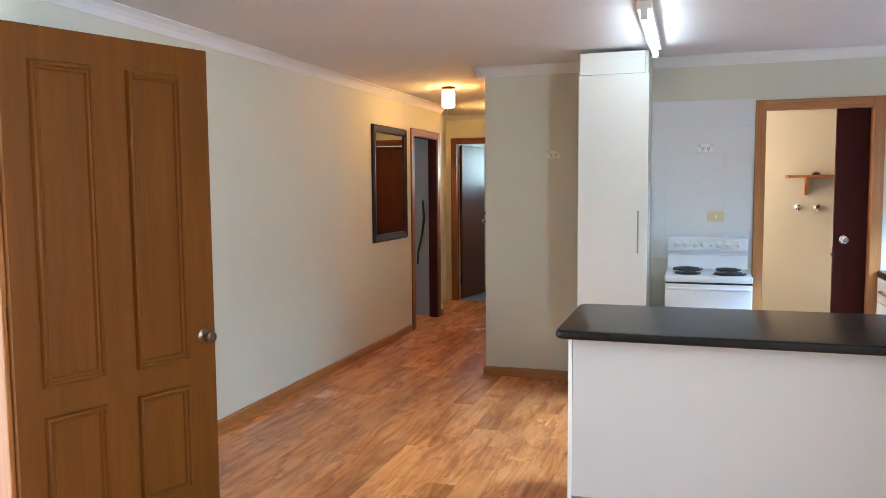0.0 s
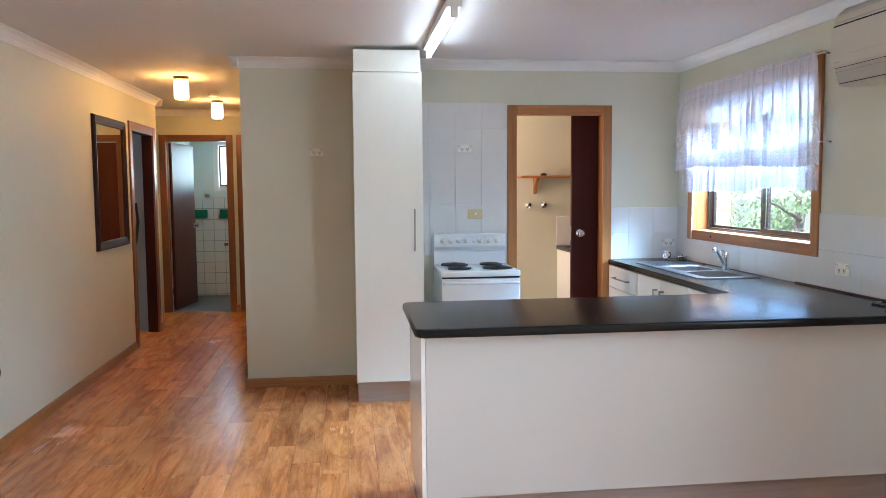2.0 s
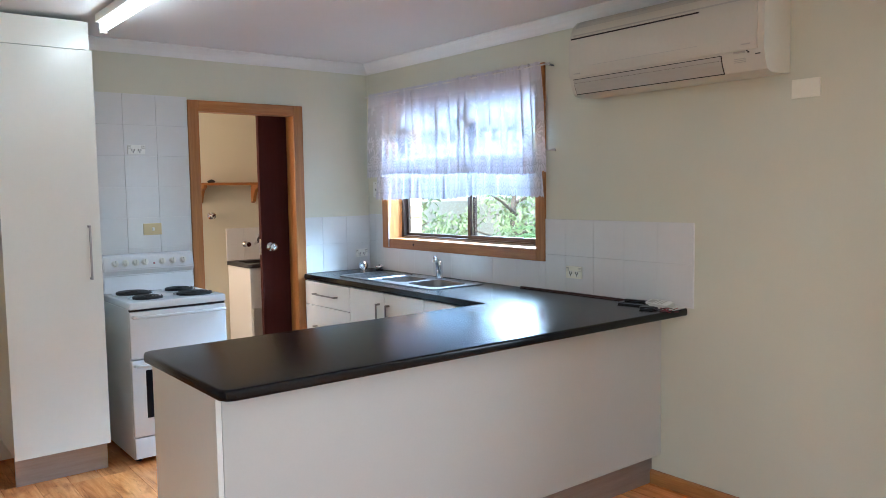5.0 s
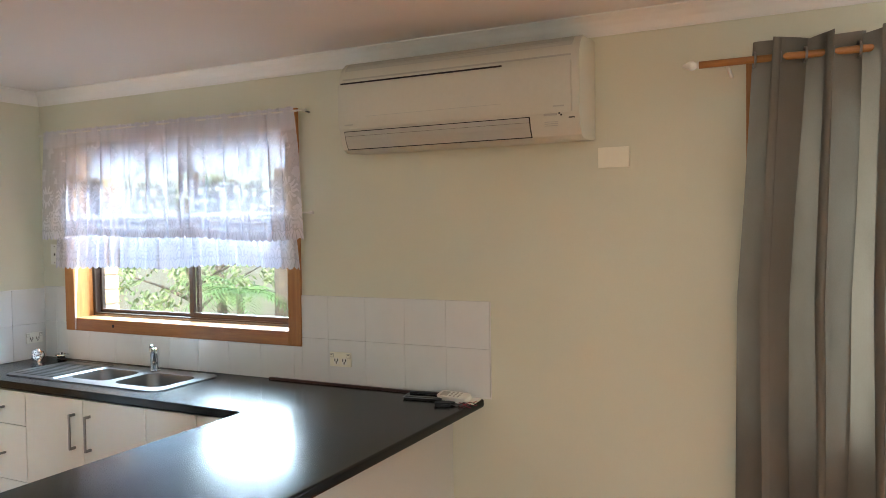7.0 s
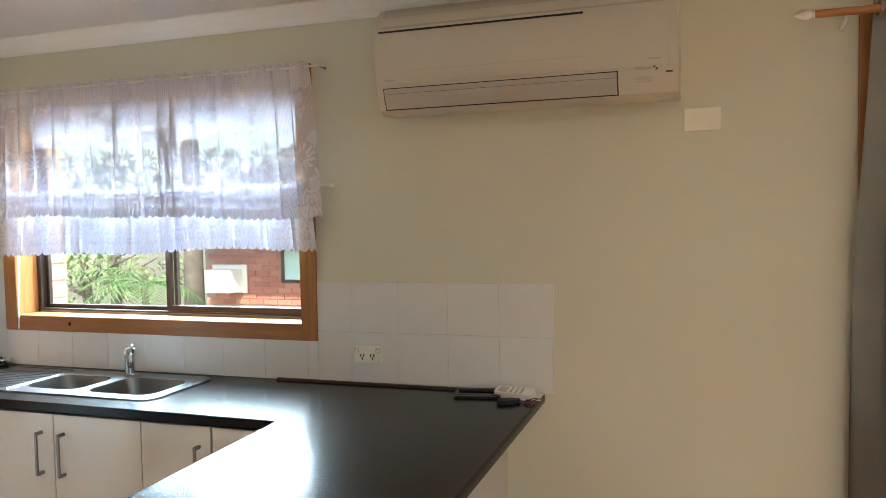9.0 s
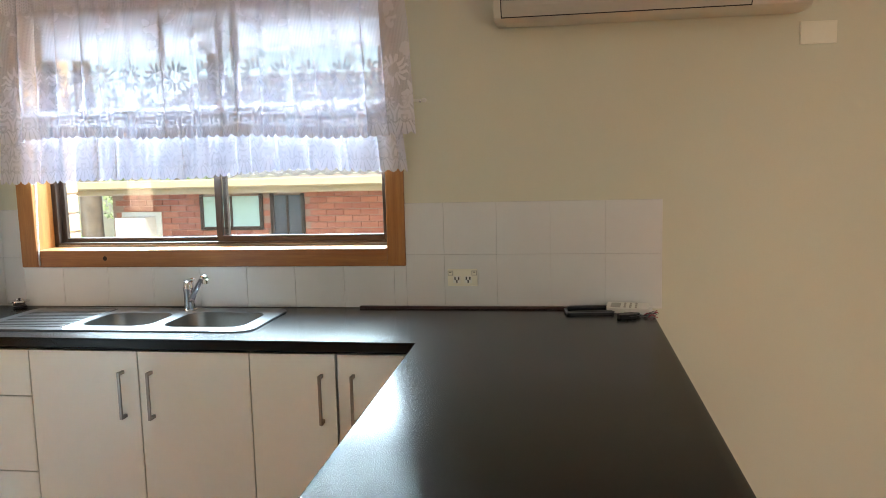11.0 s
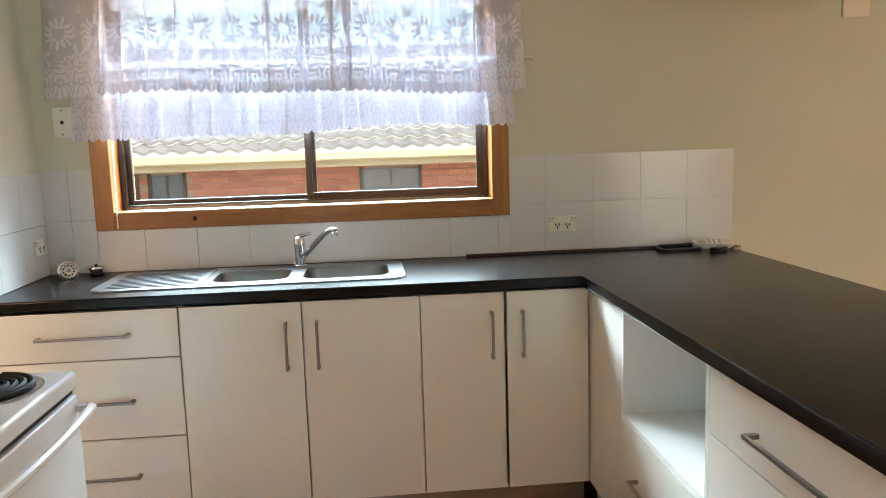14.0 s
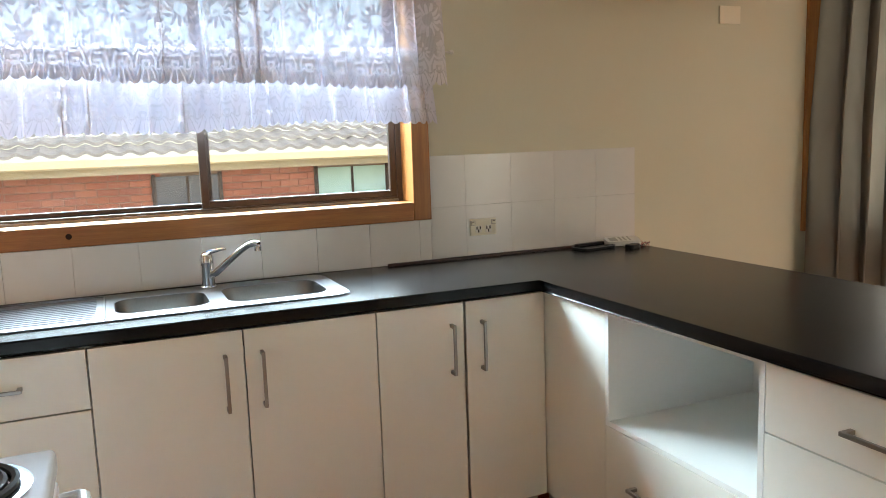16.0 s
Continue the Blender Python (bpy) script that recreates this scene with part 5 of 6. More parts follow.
outlet("cover_plate", "-x", (W, 2.594, 1.895), 0.120, 0.078, SOCKETFACE, "blank white cover plate below the air conditioner", "blank", "wall plate")

# ---- mirror ----


def mirror():
    y0, y1, z0, z1 = 6.53, 7.385, 0.995, 2.085
    t = thing("wall_mirror", L + 0.02, (y0 + y1) / 2, z0, "wall mirror in a wide dark timber frame", "mirror")
    prof = [(0.0, 0.002), (0.0, 0.020), (0.012, 0.034), (0.030, 0.032), (0.050, 0.022), (0.062, 0.024), (0.072, 0.016), (0.072, 0.002)]
    corners = ((y0, z0, 1, 1), (y1, z0, -1, 1), (y1, z1, -1, -1), (y0, z1, 1, -1))
    for k in range(4):
        bm = bmesh.new()
        a = [bm.verts.new((L + h, corners[k][0] + corners[k][2] * o, corners[k][1] + corners[k][3] * o)) for o, h in prof]
        kk = (k + 1) % 4
        b = [bm.verts.new((L + h, corners[kk][0] + corners[kk][2] * o, corners[kk][1] + corners[kk][3] * o)) for o, h in prof]
        n = len(prof)
        for i in range(n):
            bm.faces.new((a[i], a[(i + 1) % n], b[(i + 1) % n], b[i]))
        bm.faces.new(a[::-1]), bm.faces.new(b)
        part("frame_side", bm, DARK_FRAME, t, "", True)
    part("glass", box(L + 0.002, L + 0.012, y0 + 0.068, y1 - 0.068, z0 + 0.068, z1 - 0.068), MIRROR, t, "mirror glass")


mirror()

part("knot", lathe([(0.010, 0.0), (0.008, 0.0012), (0.002, 0.0014)], (W - 0.0168, 5.352, 1.118), "-x", 12), DARK_FRAME, bpy.data.objects["window_1"], "dark knot in the pine")

# ---- lounge curtain ----


def lounge_curtain():
    t = thing("drape", 1.66, 1.8, 0.02, "taupe woven eyelet curtain hanging beside the window", "curtain")
    rnd = random.Random(5)
    bm = bmesh.new()
    cols, rows = 150, 26
    grid = []
    for i in range(cols + 1):
        f = i / cols
        col = []
        for j in range(rows + 1):
            g = j / rows
            z = 0.03 + 2.215 * g
            flare = 0.055 * min(1.0, (1 - g) * 2.6)
            yy = 2.094 + flare - (0.70 + flare) * f
            w = 2 * math.pi * f * 4.5 - 0.5
            xx = 1.665 + (0.058 - 0.010 * (1 - g)) * math.cos(w) * (1 if f > 0.01 else 1) + 0.012 * math.sin(w * 2.3 + 3 * g)
            yy += 0.030 * math.sin(2 * w) + 0.006 * math.sin(5 * g + w)
            col.append(bm.verts.new((xx, yy, z + (0.006 * math.sin(w * 1.7) if j == rows else 0))))
        grid.append(col)
    for i in range(cols):
        for j in range(rows):
            bm.faces.new((grid[i][j], grid[i + 1][j], grid[i + 1][j + 1], grid[i][j + 1]))
    bmesh.ops.solidify(bm, geom=bm.faces[:], thickness=0.0022)
    part("cloth", bm, CURTAIN, t, "taupe woven cloth", True)
    for k in range(9):
        f = (k + 0.25) / 9 + 0.02
        w = 2 * math.pi * f * 4.5 - 0.5
        if f > 1:
            continue
        yy = 2.088 - 0.70 * f + 0.030 * math.sin(2 * w)
        ring = [(1.665 + 0.024 * math.cos(a), yy + 0.006 * math.cos(a), 2.188 + 0.024 * math.sin(a)) for a in (2 * math.pi * q / 16 for q in range(17))]
        part("eyelet", tube(ring, 0.004, 6, caps=False), NICKEL, t, "metal eyelet ring", True)
    t = thing("drape_rod", 1.665, 1.1, 2.19, "round timber curtain rod with pale end finials", "curtain rod")
    part("pole", tube([(1.665, 2.262, 2.188), (1.665, -0.05, 2.188)], 0.0125, 14), TRIM_Y, t, "", True)
    part("finial", lathe([(0.010, 0.0), (0.013, 0.004), (0.009, 0.010), (0.016, 0.022), (0.017, 0.032), (0.010, 0.048), (0.003, 0.060)], (1.665, 2.260, 2.188), "y", 16), CORD, t, "pale turned finial", True)
    part("bracket", tube([(1.665, 2.17, 2.188), (1.70, 2.17, 2.170), (W, 2.17, 2.160)], 0.007, 8), CORD, t, "", True)
    part("bracket", tube([(1.665, 0.02, 2.188), (1.70, 0.02, 2.170), (W, 0.02, 2.160)], 0.007, 8), CORD, t, "", True)


lounge_curtain()

# ---- odds and ends on the worktop ----
solo("timber_strip", box(1.755, 1.772, 3.42, 4.27, TOP, TOP + 0.010, 0.002), STRIP, "thin dark red timber strip lying along the splashback", "timber strip")


def on_bench():
    m = Matrix.Translation((1.700, 3.385, TOP)) @ Matrix.Rotation(radians(8), 4, "Z")
    t = thing("phone_tray", 1.70, 3.385, TOP, "black glossy tablet with a pale rim on the worktop", "tablet")
    part("case", turned(prism(rounded(-0.045, 0.045, -0.085, 0.085, 0.014), 0.0, 0.012), m), DARKPL, t)
    part("screen", turned(prism(rounded(-0.040, 0.040, -0.079, 0.079, 0.010), 0.012, 0.0135), m), BLACKGLASS, t)
    part("rim", turned(tube([(x, y, 0.010) for x, y in rounded(-0.046, 0.046, -0.086, 0.086, 0.014)], 0.0018, 6), m), STEEL, t, "pale metal rim", True)
    part("stand", turned(box(0.01, 0.035, -0.075, 0.075, 0.0135, 0.022, 0.003), m), DARKPL, t)
    m = Matrix.Translation((1.700, 3.245, TOP + 0.004)) @ Matrix.Rotation(radians(-10), 4, "Z") @ Matrix.Rotation(radians(-16), 4, "Y")
    t = thing("remote_control", 1.715, 3.235, TOP, "white air conditioner remote control lying on the worktop", "remote control")
    part("shell", turned(prism(rounded(-0.026, 0.026, -0.075, 0.075, 0.012), 0.006, 0.026), m), PLASTIC, t)
    part("display", turned(box(-0.017, 0.017, 0.025, 0.060, 0.026, 0.0275, 0.0005), m), ACGREY, t, "grey display")
    for r in range(3):
        for c in range(3):
            part("button", turned(box(-0.018 + c * 0.014, -0.009 + c * 0.014, 0.006 - r * 0.020, 0.014 - r * 0.020, 0.026, 0.0285, 0.001), m), ACGREY, t)
    solo("paper_card", turned(box(-0.05, 0.05, -0.055, 0.055, 0.0005, 0.006, 0.001), Matrix.Translation((1.715, 3.205, TOP)) @ Matrix.Rotation(radians(5), 4, "Z")), PLASTIC, "pale folded card under the remote control", "card")
    t = thing("key_bunch", 1.625, 3.20, TOP, "bunch of dark keys with red cords on the worktop", "keys")
    rnd = random.Random(11)
    ring = [(1.625 + 0.014 * math.cos(a), 3.205 + 0.014 * math.sin(a), TOP + 0.006 + 0.003 * math.sin(a)) for a in (2 * math.pi * k / 14 for k in range(15))]
    part("ring", tube(ring, 0.0015, 6, caps=False), STEEL, t, "", True)
    for k in range(5):
        an = rnd.uniform(0.2, 2.6)
        mm = Matrix.Translation((1.625, 3.21, TOP + 0.0012 + 0.0028 * k)) @ Matrix.Rotation(an, 4, "Z")
        bm = prism(rounded(0.0, 0.024, -0.011, 0.011, 0.009), 0, 0.0025)
        box(0.022, 0.056, -0.004, 0.004, 0.0, 0.0025, bm=bm)
        part("key", turned(bm, mm), DARKPL, t, "dark metal key")
    part("fob", turned(prism(rounded(-0.02, 0.02, -0.033, 0.033, 0.012), 0.0, 0.016), Matrix.Translation((1.610, 3.255, TOP)) @ Matrix.Rotation(0.4, 4, "Z")), DARKPL, t, "black key fob")
    for k in range(7):
        a = rnd.uniform(-0.9, 0.5)
        pts = [(1.63, 3.195, TOP + 0.006)]
        for q in range(1, 6):
            pts.append((1.63 + 0.017 * q * math.sin(a + 0.12 * q) + rnd.uniform(-0.003, 0.003), 3.195 - 0.011 * q * math.cos(a), TOP + 0.004 + 0.012 * math.sin(q * 0.6 + k)))
        part("cord", tube(pts, 0.0016, 5), REDCORD if k % 3 else DARKPL, t, "red cord", True)


on_bench()

# ---- laundry ----


def laundry():
    t = thing("wall_shelf", 1.2, 6.95, 1.5, "pine wall shelf on two brackets in the laundry", "shelf")
    part("board", box(0.735, 1.70, 6.86, 7.03, 1.562, 1.582, 0.003), TRIM_X, t)
    for bx in (0.895, 1.345):
        bm = bmesh.new()
        prof = [(7.03, 1.562), (6.90, 1.562), (6.905, 1.545), (6.95, 1.52), (6.985, 1.47), (6.995, 1.43), (7.03, 1.415)]
        a = [bm.verts.new((bx - 0.014, y, z)) for y, z in prof]
        b = [bm.verts.new((bx + 0.014, y, z)) for y, z in prof]
        for k in range(len(prof)):
            bm.faces.new((a[k], a[(k + 1) % len(prof)], b[(k + 1) % len(prof)], b[k]))
        bm.faces.new(a[::-1]), bm.faces.new(b)
        part("bracket", bm, TRIM_Z, t)
    solo("dark_ornament", lathe([(0.024, 0), (0.032, 0.008), (0.026, 0.016), (0.010, 0.024), (0.002, 0.026)], (0.955, 6.93, 1.582), "z", 16), SLOT, "small dark object lying on the laundry shelf", "ornament", smooth=True)
    for tx, tz, g in ((0.833, 1.318, ""), (0.978, 1.318, "")):
        t = thing("wall_tap", tx, 7.0, tz, "chrome washing machine tap on the laundry wall", "tap", "laundry taps")
        part("flange", lathe([(0.030, 0), (0.028, 0.006), (0.014, 0.012), (0.012, 0.045)], (tx, 7.03, tz), "-y", 18), CHROME, t, "", True)
        part("spout", tube([(tx, 6.985, tz), (tx, 6.965, tz - 0.008), (tx, 6.958, tz - 0.030)], 0.009, 10), CHROME, t, "", True)
        part("handle", lathe([(0.008, 0), (0.020, 0.006), (0.022, 0.020), (0.014, 0.026)], (tx, 6.985, tz), "-y", 10), CHROME, t, "", True)
    t = thing("laundry_tub", 1.40, 6.8, 0.0, "white laundry trough cabinet with a steel top", "laundry tub")
    part("cabinet", box(1.105, 1.66, 6.60, 7.025, 0.02, 0.915, 0.006), CARCASS, t)
    part("door", box(1.115, 1.65, 6.584, 6.599, 0.10, 0.60, 0.003), PANEL_DIM, t)
    bm = prism(rounded(1.09, 1.675, 6.585, 7.028, 0.03), 0.916, 0.945)
    rim = part("trough_rim", bm, STEEL, t)
    carve(rim, [prism(rounded(1.14, 1.625, 6.63, 6.93, 0.05), 0.921, 1.0)])
    t = thing("trough_tap", 1.33, 7.0, 1.07, "chrome trough taps on a white tiled splashback", "tap")
    part("flange", lathe([(0.026, 0), (0.020, 0.010), (0.012, 0.016), (0.012, 0.05), (0.022, 0.056), (0.020, 0.075)], (1.26, 7.022, 1.075), "-y", 14), CHROME, t, "", True)
    part("spout", tube([(1.35, 7.02, 1.075), (1.35, 6.97, 1.09), (1.35, 6.94, 1.15), (1.35, 6.90, 1.165), (1.35, 6.86, 1.14), (1.35, 6.855, 1.11)], 0.011, 10), CHROME, t, "", True)


laundry()

# ---- bathroom ----


def bathroom():
    for nm, x0, x1 in (("soap_ledge", -2.57, -2.16), ("soap_ledge", -2.93, -2.74)):
        t = thing(nm, (x0 + x1) / 2, 11.1, 1.08, "glossy green ceramic ledge on the white bathroom tiles", "ledge", "green ledges")
        part("tray", box(x0, x1, 11.08, 11.19, 1.085, 1.105, 0.006), GREENGL, t)
        part("back", box(x0, x1, 11.165, 11.19, 1.105, 1.205, 0.006), GREENGL, t)
        part("lip", box(x0, x1, 11.075, 11.088, 1.095, 1.135, 0.004), GREENGL, t)
    for x, z in ((-2.74, 1.40), (-2.50, 0.72)):
        t = thing("shower_tap", x, 11.15, z, "small dark metal tap on the bathroom tiles", "tap", "bathroom taps")
        part("flange", lathe([(0.03, 0), (0.028, 0.008), (0.012, 0.014), (0.012, 0.04)], (x, 11.188, z), "-y", 14), CHROME, t, "", True)
        part("handle", lathe([(0.008, 0.0), (0.024, 0.008), (0.022, 0.024), (0.006, 0.03)], (x, 11.15, z), "-y", 8), BRASS, t, "", True)
    t = thing("window_3", -2.26, 11.2, 1.52, "small bright bathroom window in a white surround", "window", kind="structure")
    x0, x1, z0, z1 = -2.57, -1.96, 1.53, 2.09
    for b in (box(x0 - 0.07, x0, 11.178, 11.20, z0 - 0.07, z1 + 0.07, 0.003), box(x1, x1 + 0.07, 11.178, 11.20, z0 - 0.07, z1 + 0.07, 0.003), box(x0, x1, 11.178, 11.20, z1, z1 + 0.07, 0.003), box(x0, x1, 11.178, 11.20, z0 - 0.07, z0, 0.003)):
        part("architrave", b, CORNICE, t)
    for b in (box(x0, x0 + 0.022, 11.215, 11.245, z0, z1, 0.002), box(x1 - 0.022, x1, 11.215, 11.245, z0, z1, 0.002), box(x0 + 0.022, x1 - 0.022, 11.215, 11.245, z1 - 0.022, z1, 0.002), box(x0 + 0.022, x1 - 0.022, 11.215, 11.245, z0, z0 + 0.022, 0.002)):
        part("frame_bar", b, ALU, t)


bathroom()
solo("hanging_strap", tube([(-2.99, 8.505, 1.35), (-2.975, 8.50, 1.15), (-3.0, 8.50, 0.95), (-3.05, 8.50, 0.75), (-3.06, 8.505, 0.6)], [0.012, 0.016, 0.014, 0.012, 0.010], 8), SLOT, "dark curved strap hanging against the pale grey wall", "strap", smooth=True)

# ---- outside ----
GROUND = -1.35
solo("ground", box(-60, 200, -150, 150, GROUND - 0.5, GROUND), GRASS, "mown grass around the houses", "ground", kind="structure")


def neighbour():
    wx, y0, y1, eave = 9.0, -6.0, 9.85, 1.10
    t = thing("house", 13.0, 2.0, GROUND, "red brick neighbouring house with a concrete tile roof", "house")
    wall = part("wall", box(wx + 0.012, 17.0, y0, y1, GROUND, eave + 0.1), MORTAR, t, "red brick wall")
    ex = wx - 0.55
    part("fascia", box(ex, ex + 0.03, y0 - 0.5, y1 + 0.5, eave + 0.02, eave + 0.20, 0.004), FASCIA, t, "cream painted fascia")
    part("soffit", box(ex + 0.03, wx + 0.02, y0 - 0.5, y1 + 0.5, eave + 0.03, eave + 0.05), FASCIA, t)
    part("gutter", along([(0.0, 0.0), (0.10, 0.0), (0.115, 0.02), (0.115, 0.10), (0.105, 0.115), (0.095, 0.10), (0.0, 0.10)], (ex, y0 - 0.5, eave + 0.10), (ex, y1 + 0.5, eave + 0.10)), FASCIA, t, "cream metal gutter")
    # wavy courses of roof tiles
    bm = bmesh.new()
    slope = math.tan(radians(21))
    step, wave, n = 0.32, 0.225, 6
    ylo, yhi = y0 - 0.5, y1 + 0.5
    cols = int((yhi - ylo) / wave * n)
    for c in range(15):
        xa, xb = ex - 0.06 + c * step, ex - 0.06 + (c + 1) * step + 0.05
        za, zb = eave + 0.225 + c * step * slope, eave + 0.225 + (c + 1) * step * slope - 0.005
        ra, rb, rc = [], [], []
        for k in range(cols + 1):
            yy = ylo + k * wave / n
            h = 0.040 * (0.5 + 0.5 * math.cos(2 * math.pi * (yy - ylo) / wave)) ** 1.4
            ra.append(bm.verts.new((xa, yy, za + 0.040 + h)))
            rb.append(bm.verts.new((xb, yy, zb + h)))
            rc.append(bm.verts.new((xa + 0.002, yy, za + 0.002 + h)))
        for k in range(cols):
            bm.faces.new((ra[k], ra[k + 1], rb[k + 1], rb[k]))
            bm.faces.new((rc[k], rc[k + 1], ra[k + 1], ra[k]))
    part("roof", bm, ROOFTILE, t, "grey-brown wavy concrete tiles")
    windows = ((7.62, 8.48, 0.62, 1.06, HOUSECURT), (7.02, 7.45, 0.40, 1.06, DARKPANE), (3.95, 4.72, 0.40, 1.06, DARKPANE), (1.75, 2.72, 0.40, 1.08, HOUSECURT), (-1.2, 0.4, 0.3, 1.06, DARKPANE))
    for a, b, z0, z1, mat in windows:
        w = part("window", box(wx - 0.012, wx + 0.011, a, b, z0, z1, 0.002), mat, t, "curtained window" if mat is HOUSECURT else "dark window")
        for bb in (box(wx - 0.03, wx - 0.005, a - 0.03, a + 0.02, z0 - 0.03, z1 + 0.03), box(wx - 0.03, wx - 0.005, b - 0.02, b + 0.03, z0 - 0.03, z1 + 0.03), box(wx - 0.03, wx - 0.005, (a + b) / 2 - 0.015, (a + b) / 2 + 0.015, z0, z1), box(wx - 0.03, wx - 0.005, a + 0.02, b - 0.02, z0 - 0.03, z0 + 0.02)):
            part("frame", bb, ALU, w)
    me = tile_mesh(0.230, 0.076, 0.10, "x", BRICK, "brick", 0.003)
    row = 0
    z = 0.30
    while z < eave:
        y = 2.0 + (0.12 if row % 2 else 0.0)
        while y < y1 - 0.1:
            if not any(a < y < b and z0 < z < z1 + 0.04 for a, b, z0, z1, _ in windows):
                piece("brick", me, (wx + 0.045, y, z), wall)
            y += 0.24
        z += 0.086
        row += 1
    t = thing("window_air_conditioner", wx - 0.2, 9.38, 0.44, "white window air conditioner in the brick wall", "air conditioner")
    part("housing", box(wx - 0.34, wx + 0.0, 9.18, 9.62, 0.46, 0.80, 0.01), PLASTIC, t)
    part("grille", box(wx - 0.345, wx - 0.338, 9.21, 9.59, 0.49, 0.77), ACGREY, t, "grey grille")
    part("surround", box(wx - 0.03, wx - 0.004, 9.10, 9.70, 0.43, 0.86, 0.004), PLASTIC, t, "white surround")


neighbour()


def brick_reveal():
    """The outer brick leaf beside the kitchen window."""
    wall = setting("wall_outer_brick", box(1.965, 2.068, 5.665, 7.13, GROUND, 2.6), MORTAR, "orange brick outer wall beside the window", "wall")
    wall2 = setting("wall_outer_brick_south", box(1.965, 2.068, -2.5, 4.12, GROUND, 2.6), MORTAR, "orange brick outer wall beside the window", "wall")
    carve(wall2, [box(1.9, 2.2, 0.2, 2.075, 0.93, 2.15)])
    setting("wall_outer_brick_under", box(1.965, 2.068, 4.12, 5.665, GROUND, 1.12), MORTAR, "orange brick outer wall below the window", "wall")
    me = tile_mesh(0.11, 0.076, 0.23, "y", ORANGEBRICK, "brick", 0.003)
    z = 1.16
    while z < 2.2:
        piece("brick", me, (2.019, 5.665 + 0.108, z), wall)
        z += 0.086


brick_reveal()


def leaf_clumps(bm, centre, spread, count, size, rnd):
    for _ in range(count):
        d = Vector((rnd.gauss(0, 1), rnd.gauss(0, 1), rnd.gauss(0, 1)))
        d = d.normalized() * rnd.uniform(0.45, 1.0)
        c = Vector(centre) + Vector((d.x * spread[0], d.y * spread[1], d.z * spread[2]))
        n = Vector((rnd.uniform(-1, 1), rnd.uniform(-1, 1), rnd.uniform(-0.3, 1))).normalized()
        u = n.orthogonal().normalized()
        w = n.cross(u)
        s = size * rnd.uniform(0.6, 1.3)
        vs = [bm.verts.new(c + u * s), bm.verts.new(c + w * s * 0.4 + n * s * 0.1), bm.verts.new(c - u * s), bm.verts.new(c - w * s * 0.4 + n * s * 0.1)]
        bm.faces.new(vs)


def tree(x, y, h, r, seed):
    rnd = random.Random(seed)
    t = thing("tree", x, y, GROUND, "leafy green garden tree beyond the house", "tree", "garden trees")
    top = GROUND + h
    trunk = tube([(x, y, GROUND - 0.05), (x + 0.05, y, GROUND + h * 0.3), (x - 0.06, y + 0.08, GROUND + h * 0.6), (x, y, top - 0.3)], [0.16, 0.12, 0.08, 0.03], 9)
    for k in range(7):
        a = k * 2.4
        z = GROUND + h * (0.3 + 0.08 * k)
        tube([(x, y, z), (x + r * 0.4 * math.cos(a), y + r * 0.4 * math.sin(a), z + 0.35), (x + r * 0.8 * math.cos(a), y + r * 0.8 * math.sin(a), z + 0.6)], [0.05, 0.03, 0.012], 6, trunk)
    part("trunk", trunk, BARK, t, "", True)
    bm = bmesh.new()
    for k in range(17):
        a, rr = rnd.uniform(0, 6.28), r * rnd.uniform(0.2, 1.0)
        c = (x + rr * math.cos(a), y + rr * math.sin(a), GROUND + h * rnd.uniform(0.35, 1.0))
        leaf_clumps(bm, c, (0.55, 0.55, 0.4), 110, 0.085, rnd)
    part("crown", bm, LEAF, t, "green leaves")


tree(11.5, 14.5, 3.6, 1.6, 1)
tree(14.5, 16.5, 4.2, 2.0, 2)
tree(10.0, 17.5, 3.2, 1.7, 3)
tree(17.0, 13.0, 4.4, 2.0, 4)


def palm(x, y, h):
    rnd = random.Random(9)
    t = thing("palm", x, y, GROUND, "green feather palm beside the brick house", "palm tree")
    part("trunk", tube([(x, y, GROUND - 0.05), (x + 0.04, y, GROUND + h * 0.5), (x, y, GROUND + h)], [0.09, 0.07, 0.06], 10), BARK, t, "", True)
    for k in range(15):
        a = 2 * math.pi * k / 15 + rnd.uniform(-0.2, 0.2)
        up, ln = rnd.uniform(0.3, 1.25), rnd.uniform(1.0, 1.4)
        d = Vector((math.cos(a), math.sin(a), 0))
        spine = [Vector((x, y, GROUND + h)) + d * ln * s * math.cos(up * (1 - s * 0.7)) + Vector((0, 0, ln * (math.sin(up) * s - 0.75 * s * s))) for s in (q / 16 for q in range(17))]
        bm = tube(spine, [0.014 * (1 - 0.9 * q / 16) for q in range(17)], 5)
        for q in range(2, 17):
            p, dirn = spine[q], (spine[q] - spine[q - 1]).normalized()
            side = dirn.cross(Vector((0, 0, 1))).normalized()
            for sgn in (-1, 1):
                l = 0.36 * math.sin(math.pi * (0.15 + 0.8 * q / 17)) + 0.08
                tip = p + side * sgn * l * 0.8 + dirn * l * 0.5 + Vector((0, 0, -0.10 * l * 3))
                e = dirn * 0.014
                bm.faces.new([bm.verts.new(p - e), bm.verts.new((p + tip) / 2 + Vector((0, 0, 0.03)) - e), bm.verts.new(tip), bm.verts.new((p + tip) / 2 + Vector((0, 0, 0.03)) + e)])
        part("frond", bm, PALM, t)


palm(9.9, 11.75, 1.75)
solo("bare_tree", tube([(10.4, 11.1, GROUND - 0.05), (10.42, 11.12, 0.6), (10.36, 11.05, 2.6), (10.4, 11.1, 4.0)], [0.20, 0.17, 0.15, 0.11], 12), BARK, "bare grey tree beside the palm", "tree", smooth=True)

# ---- tiles and planks ----


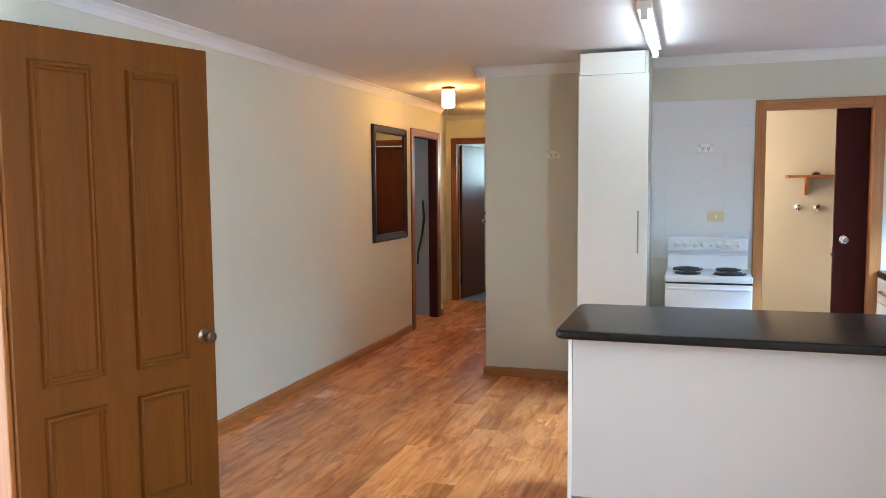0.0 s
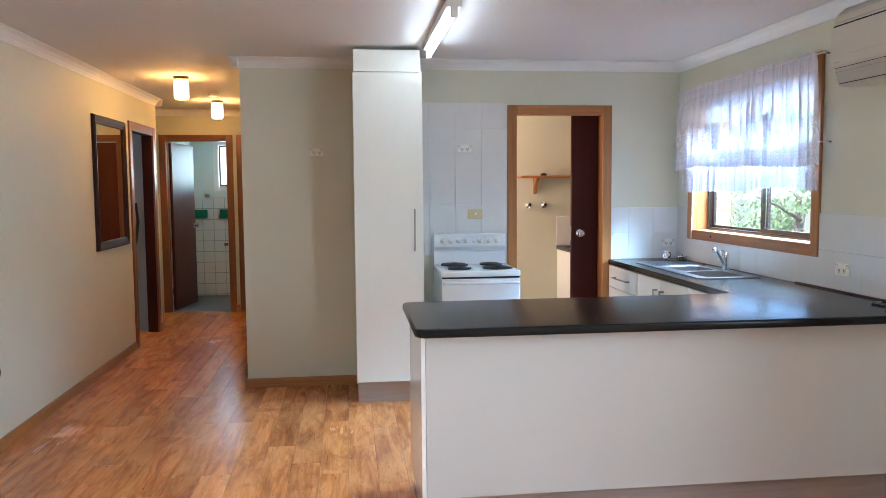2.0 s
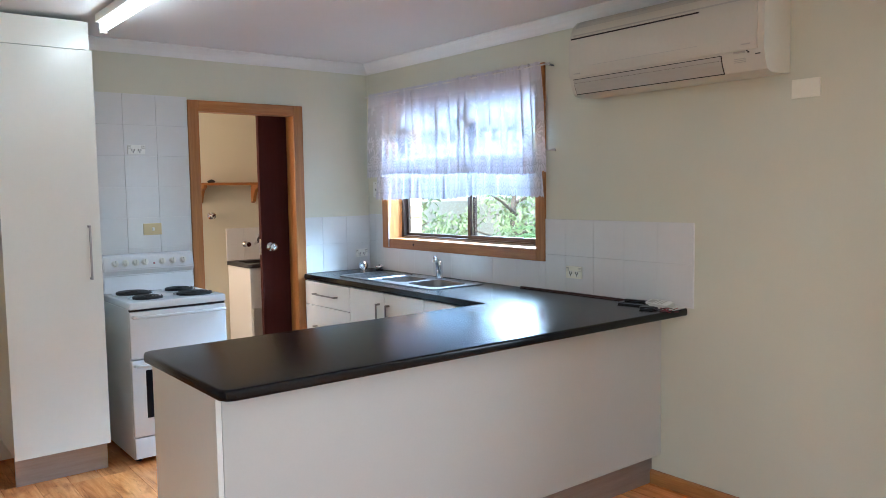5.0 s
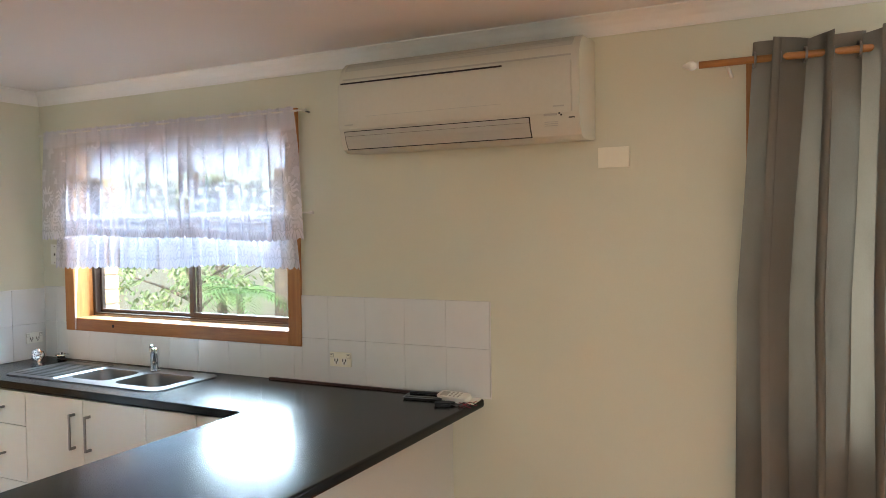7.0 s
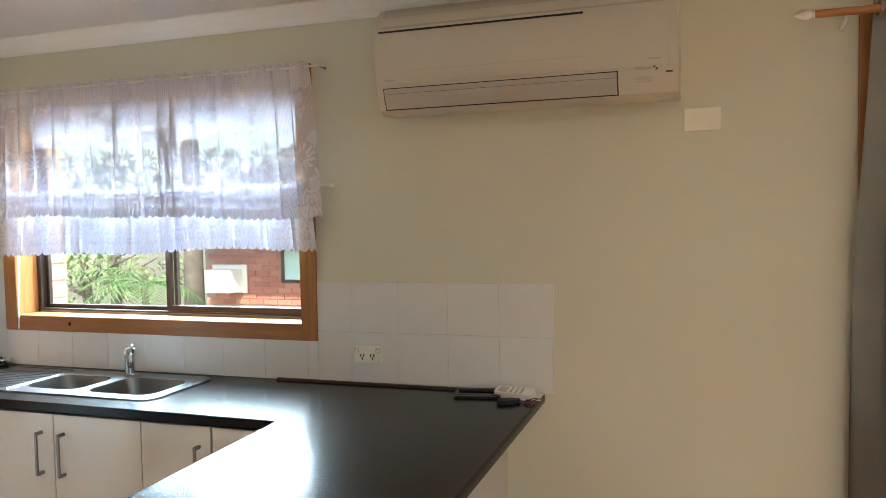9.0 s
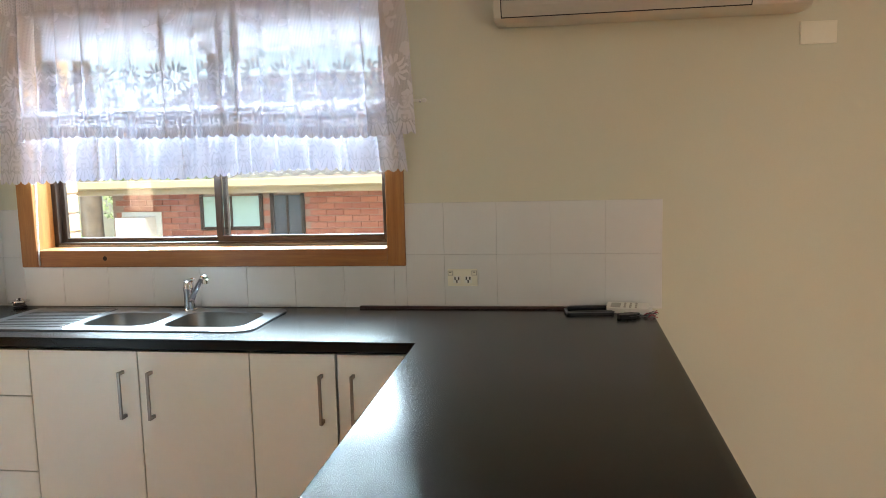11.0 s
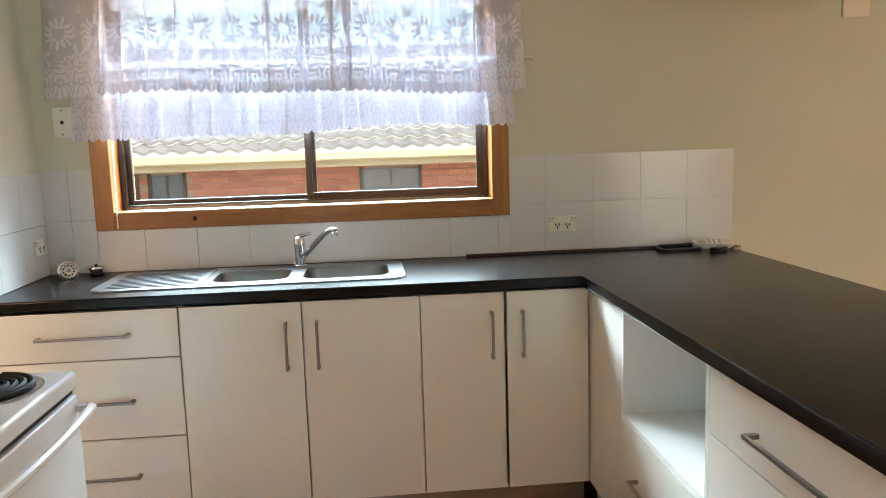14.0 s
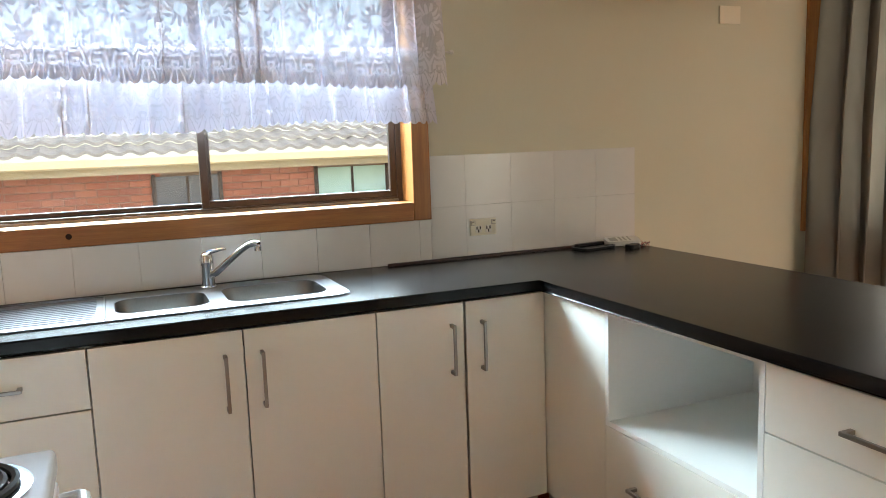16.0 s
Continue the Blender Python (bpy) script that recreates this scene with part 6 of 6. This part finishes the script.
def tiles(parent_name, axis, at, a0, a1, z0, z1, w, h, label, skip=(), start=None, grout=None, gap=0.0011):
    """Tiles on a wall; at is the wall's face, which looks the negative way along the axis."""
    back = setting(parent_name, box(at - 0.003, at, a0, a1, z0, z1) if axis == "x" else box(a0, a1, at - 0.003, at, z0, z1), grout or GROUT, label, "wall tiles")
    cache = {}
    s = a1 if start is None else start
    edges = []
    while s > a0 + 1e-4:
        edges.append((max(a0, s - w), min(s, a1)))
        s -= w
    z = z1
    while z > z0 + 1e-4:
        zb = max(z0, z - h)
        for p, q in edges:
            for u0, u1, v0, v1 in [(p, q, zb, z)]:
                for k0, k1, m0, m1 in skip:
                    if u0 >= k0 - 1e-4 and u1 <= k1 + 1e-4 and v0 >= m0 - 1e-4 and v1 <= m1 + 1e-4:
                        break
                    if u0 < k1 and u1 > k0 and v0 < m1 and v1 > m0:
                        if v0 < m0:
                            v1 = m0
                        elif u0 < k0:
                            u1 = k0
                        elif u1 > k1:
                            u0 = k1
                else:
                    key = (round(u1 - u0, 3), round(v1 - v0, 3))
                    if key[0] < 0.01 or key[1] < 0.01:
                        continue
                    if key not in cache:
                        cache[key] = tile_mesh(key[0] - gap, key[1] - gap, 0.007, axis, TILE, "tile", 0.0007)
                    c = ((u0 + u1) / 2, (v0 + v1) / 2)
                    piece("tile", cache[key], (at - 0.0055, c[0], c[1]) if axis == "x" else (c[0], at - 0.0055, c[1]), back)
        z -= h


tiles("wall_tiles_window_side", "x", W, 3.115, 4.082, TOP + 0.001, 1.325, 0.2035, 0.2, "white glazed tile splashback beside the window", start=4.135)
tiles("wall_tiles_under_window", "x", W, 4.082, 5.733, TOP + 0.001, 1.081, 0.203, 0.2, "white glazed tile splashback under the window", start=5.755)
tiles("wall_tiles_corner", "x", W, 5.733, K - 0.009, TOP + 0.001, 1.325, 0.1, 0.2, "white glazed tile splashback at the corner")
tiles("wall_tiles_kitchen_corner", "y", K, 1.236, W, TOP + 0.001, 1.315, 0.2, 0.2, "white glazed tile splashback beside the laundry door", start=W - 0.009)
tiles("wall_tiles_stove", "y", K, -0.290, 0.414, 0.970, 2.115, 0.2, 0.19, "white glazed tiles behind the stove", start=0.414)
tiles("wall_tiles_bath", "y", 11.2, -2.95, -1.46, 0.0, 1.37, 0.15, 0.15, "white glazed bathroom tiles", grout=DARKGROUT, gap=0.007)
tiles("wall_tiles_trough", "y", 7.03, 1.10, 1.70, 0.946, 1.21, 0.15, 0.132, "white glazed tiles above the laundry trough")


def planks():
    w, ln = 0.152, 0.915
    rnd = random.Random(21)
    cache = {}
    x = L
    col = 0
    while x < W - 0.01:
        x1 = min(x + w, W)
        y = 1.0 - rnd.uniform(0.1, ln)
        while y < 9.75:
            ya, yb = max(y, 0.9), min(y + ln, 9.75)
            cx = (x + x1) / 2
            inside = yb - ya > 0.02 and (ya < K or cx < -1.5) and not (ya > 9.75)
            if inside and cx > -1.5:
                yb = min(yb, K)
            if inside and yb - ya > 0.02:
                key = (round(x1 - x, 3), round(yb - ya, 3))
                if key not in cache:
                    cache[key] = tile_mesh(key[0] - 0.0010, key[1] - 0.0010, 0.006, "z", PLANK, "plank", 0.0008)
                piece("plank", cache[key], (cx, (ya + yb) / 2, -0.003), floor)
            y += ln
        x += w
        col += 1
    # the boards behind the walk and in the hall's side bay
    big = bmesh.new()
    box(-2.37, W, -2.5, 0.899, -0.0062, -0.0002, bm=big)
    box(-3.1, L, 8.62, 9.75, -0.0062, -0.0002, bm=big)
    box(-3.2, L, 6.6, 8.62, -0.0062, -0.0004, bm=big)
    box(-1.56, -1.1, 8.62, 9.75, -0.0062, -0.0003, bm=big)
    part("boards", big, PLANK, floor)


planks()
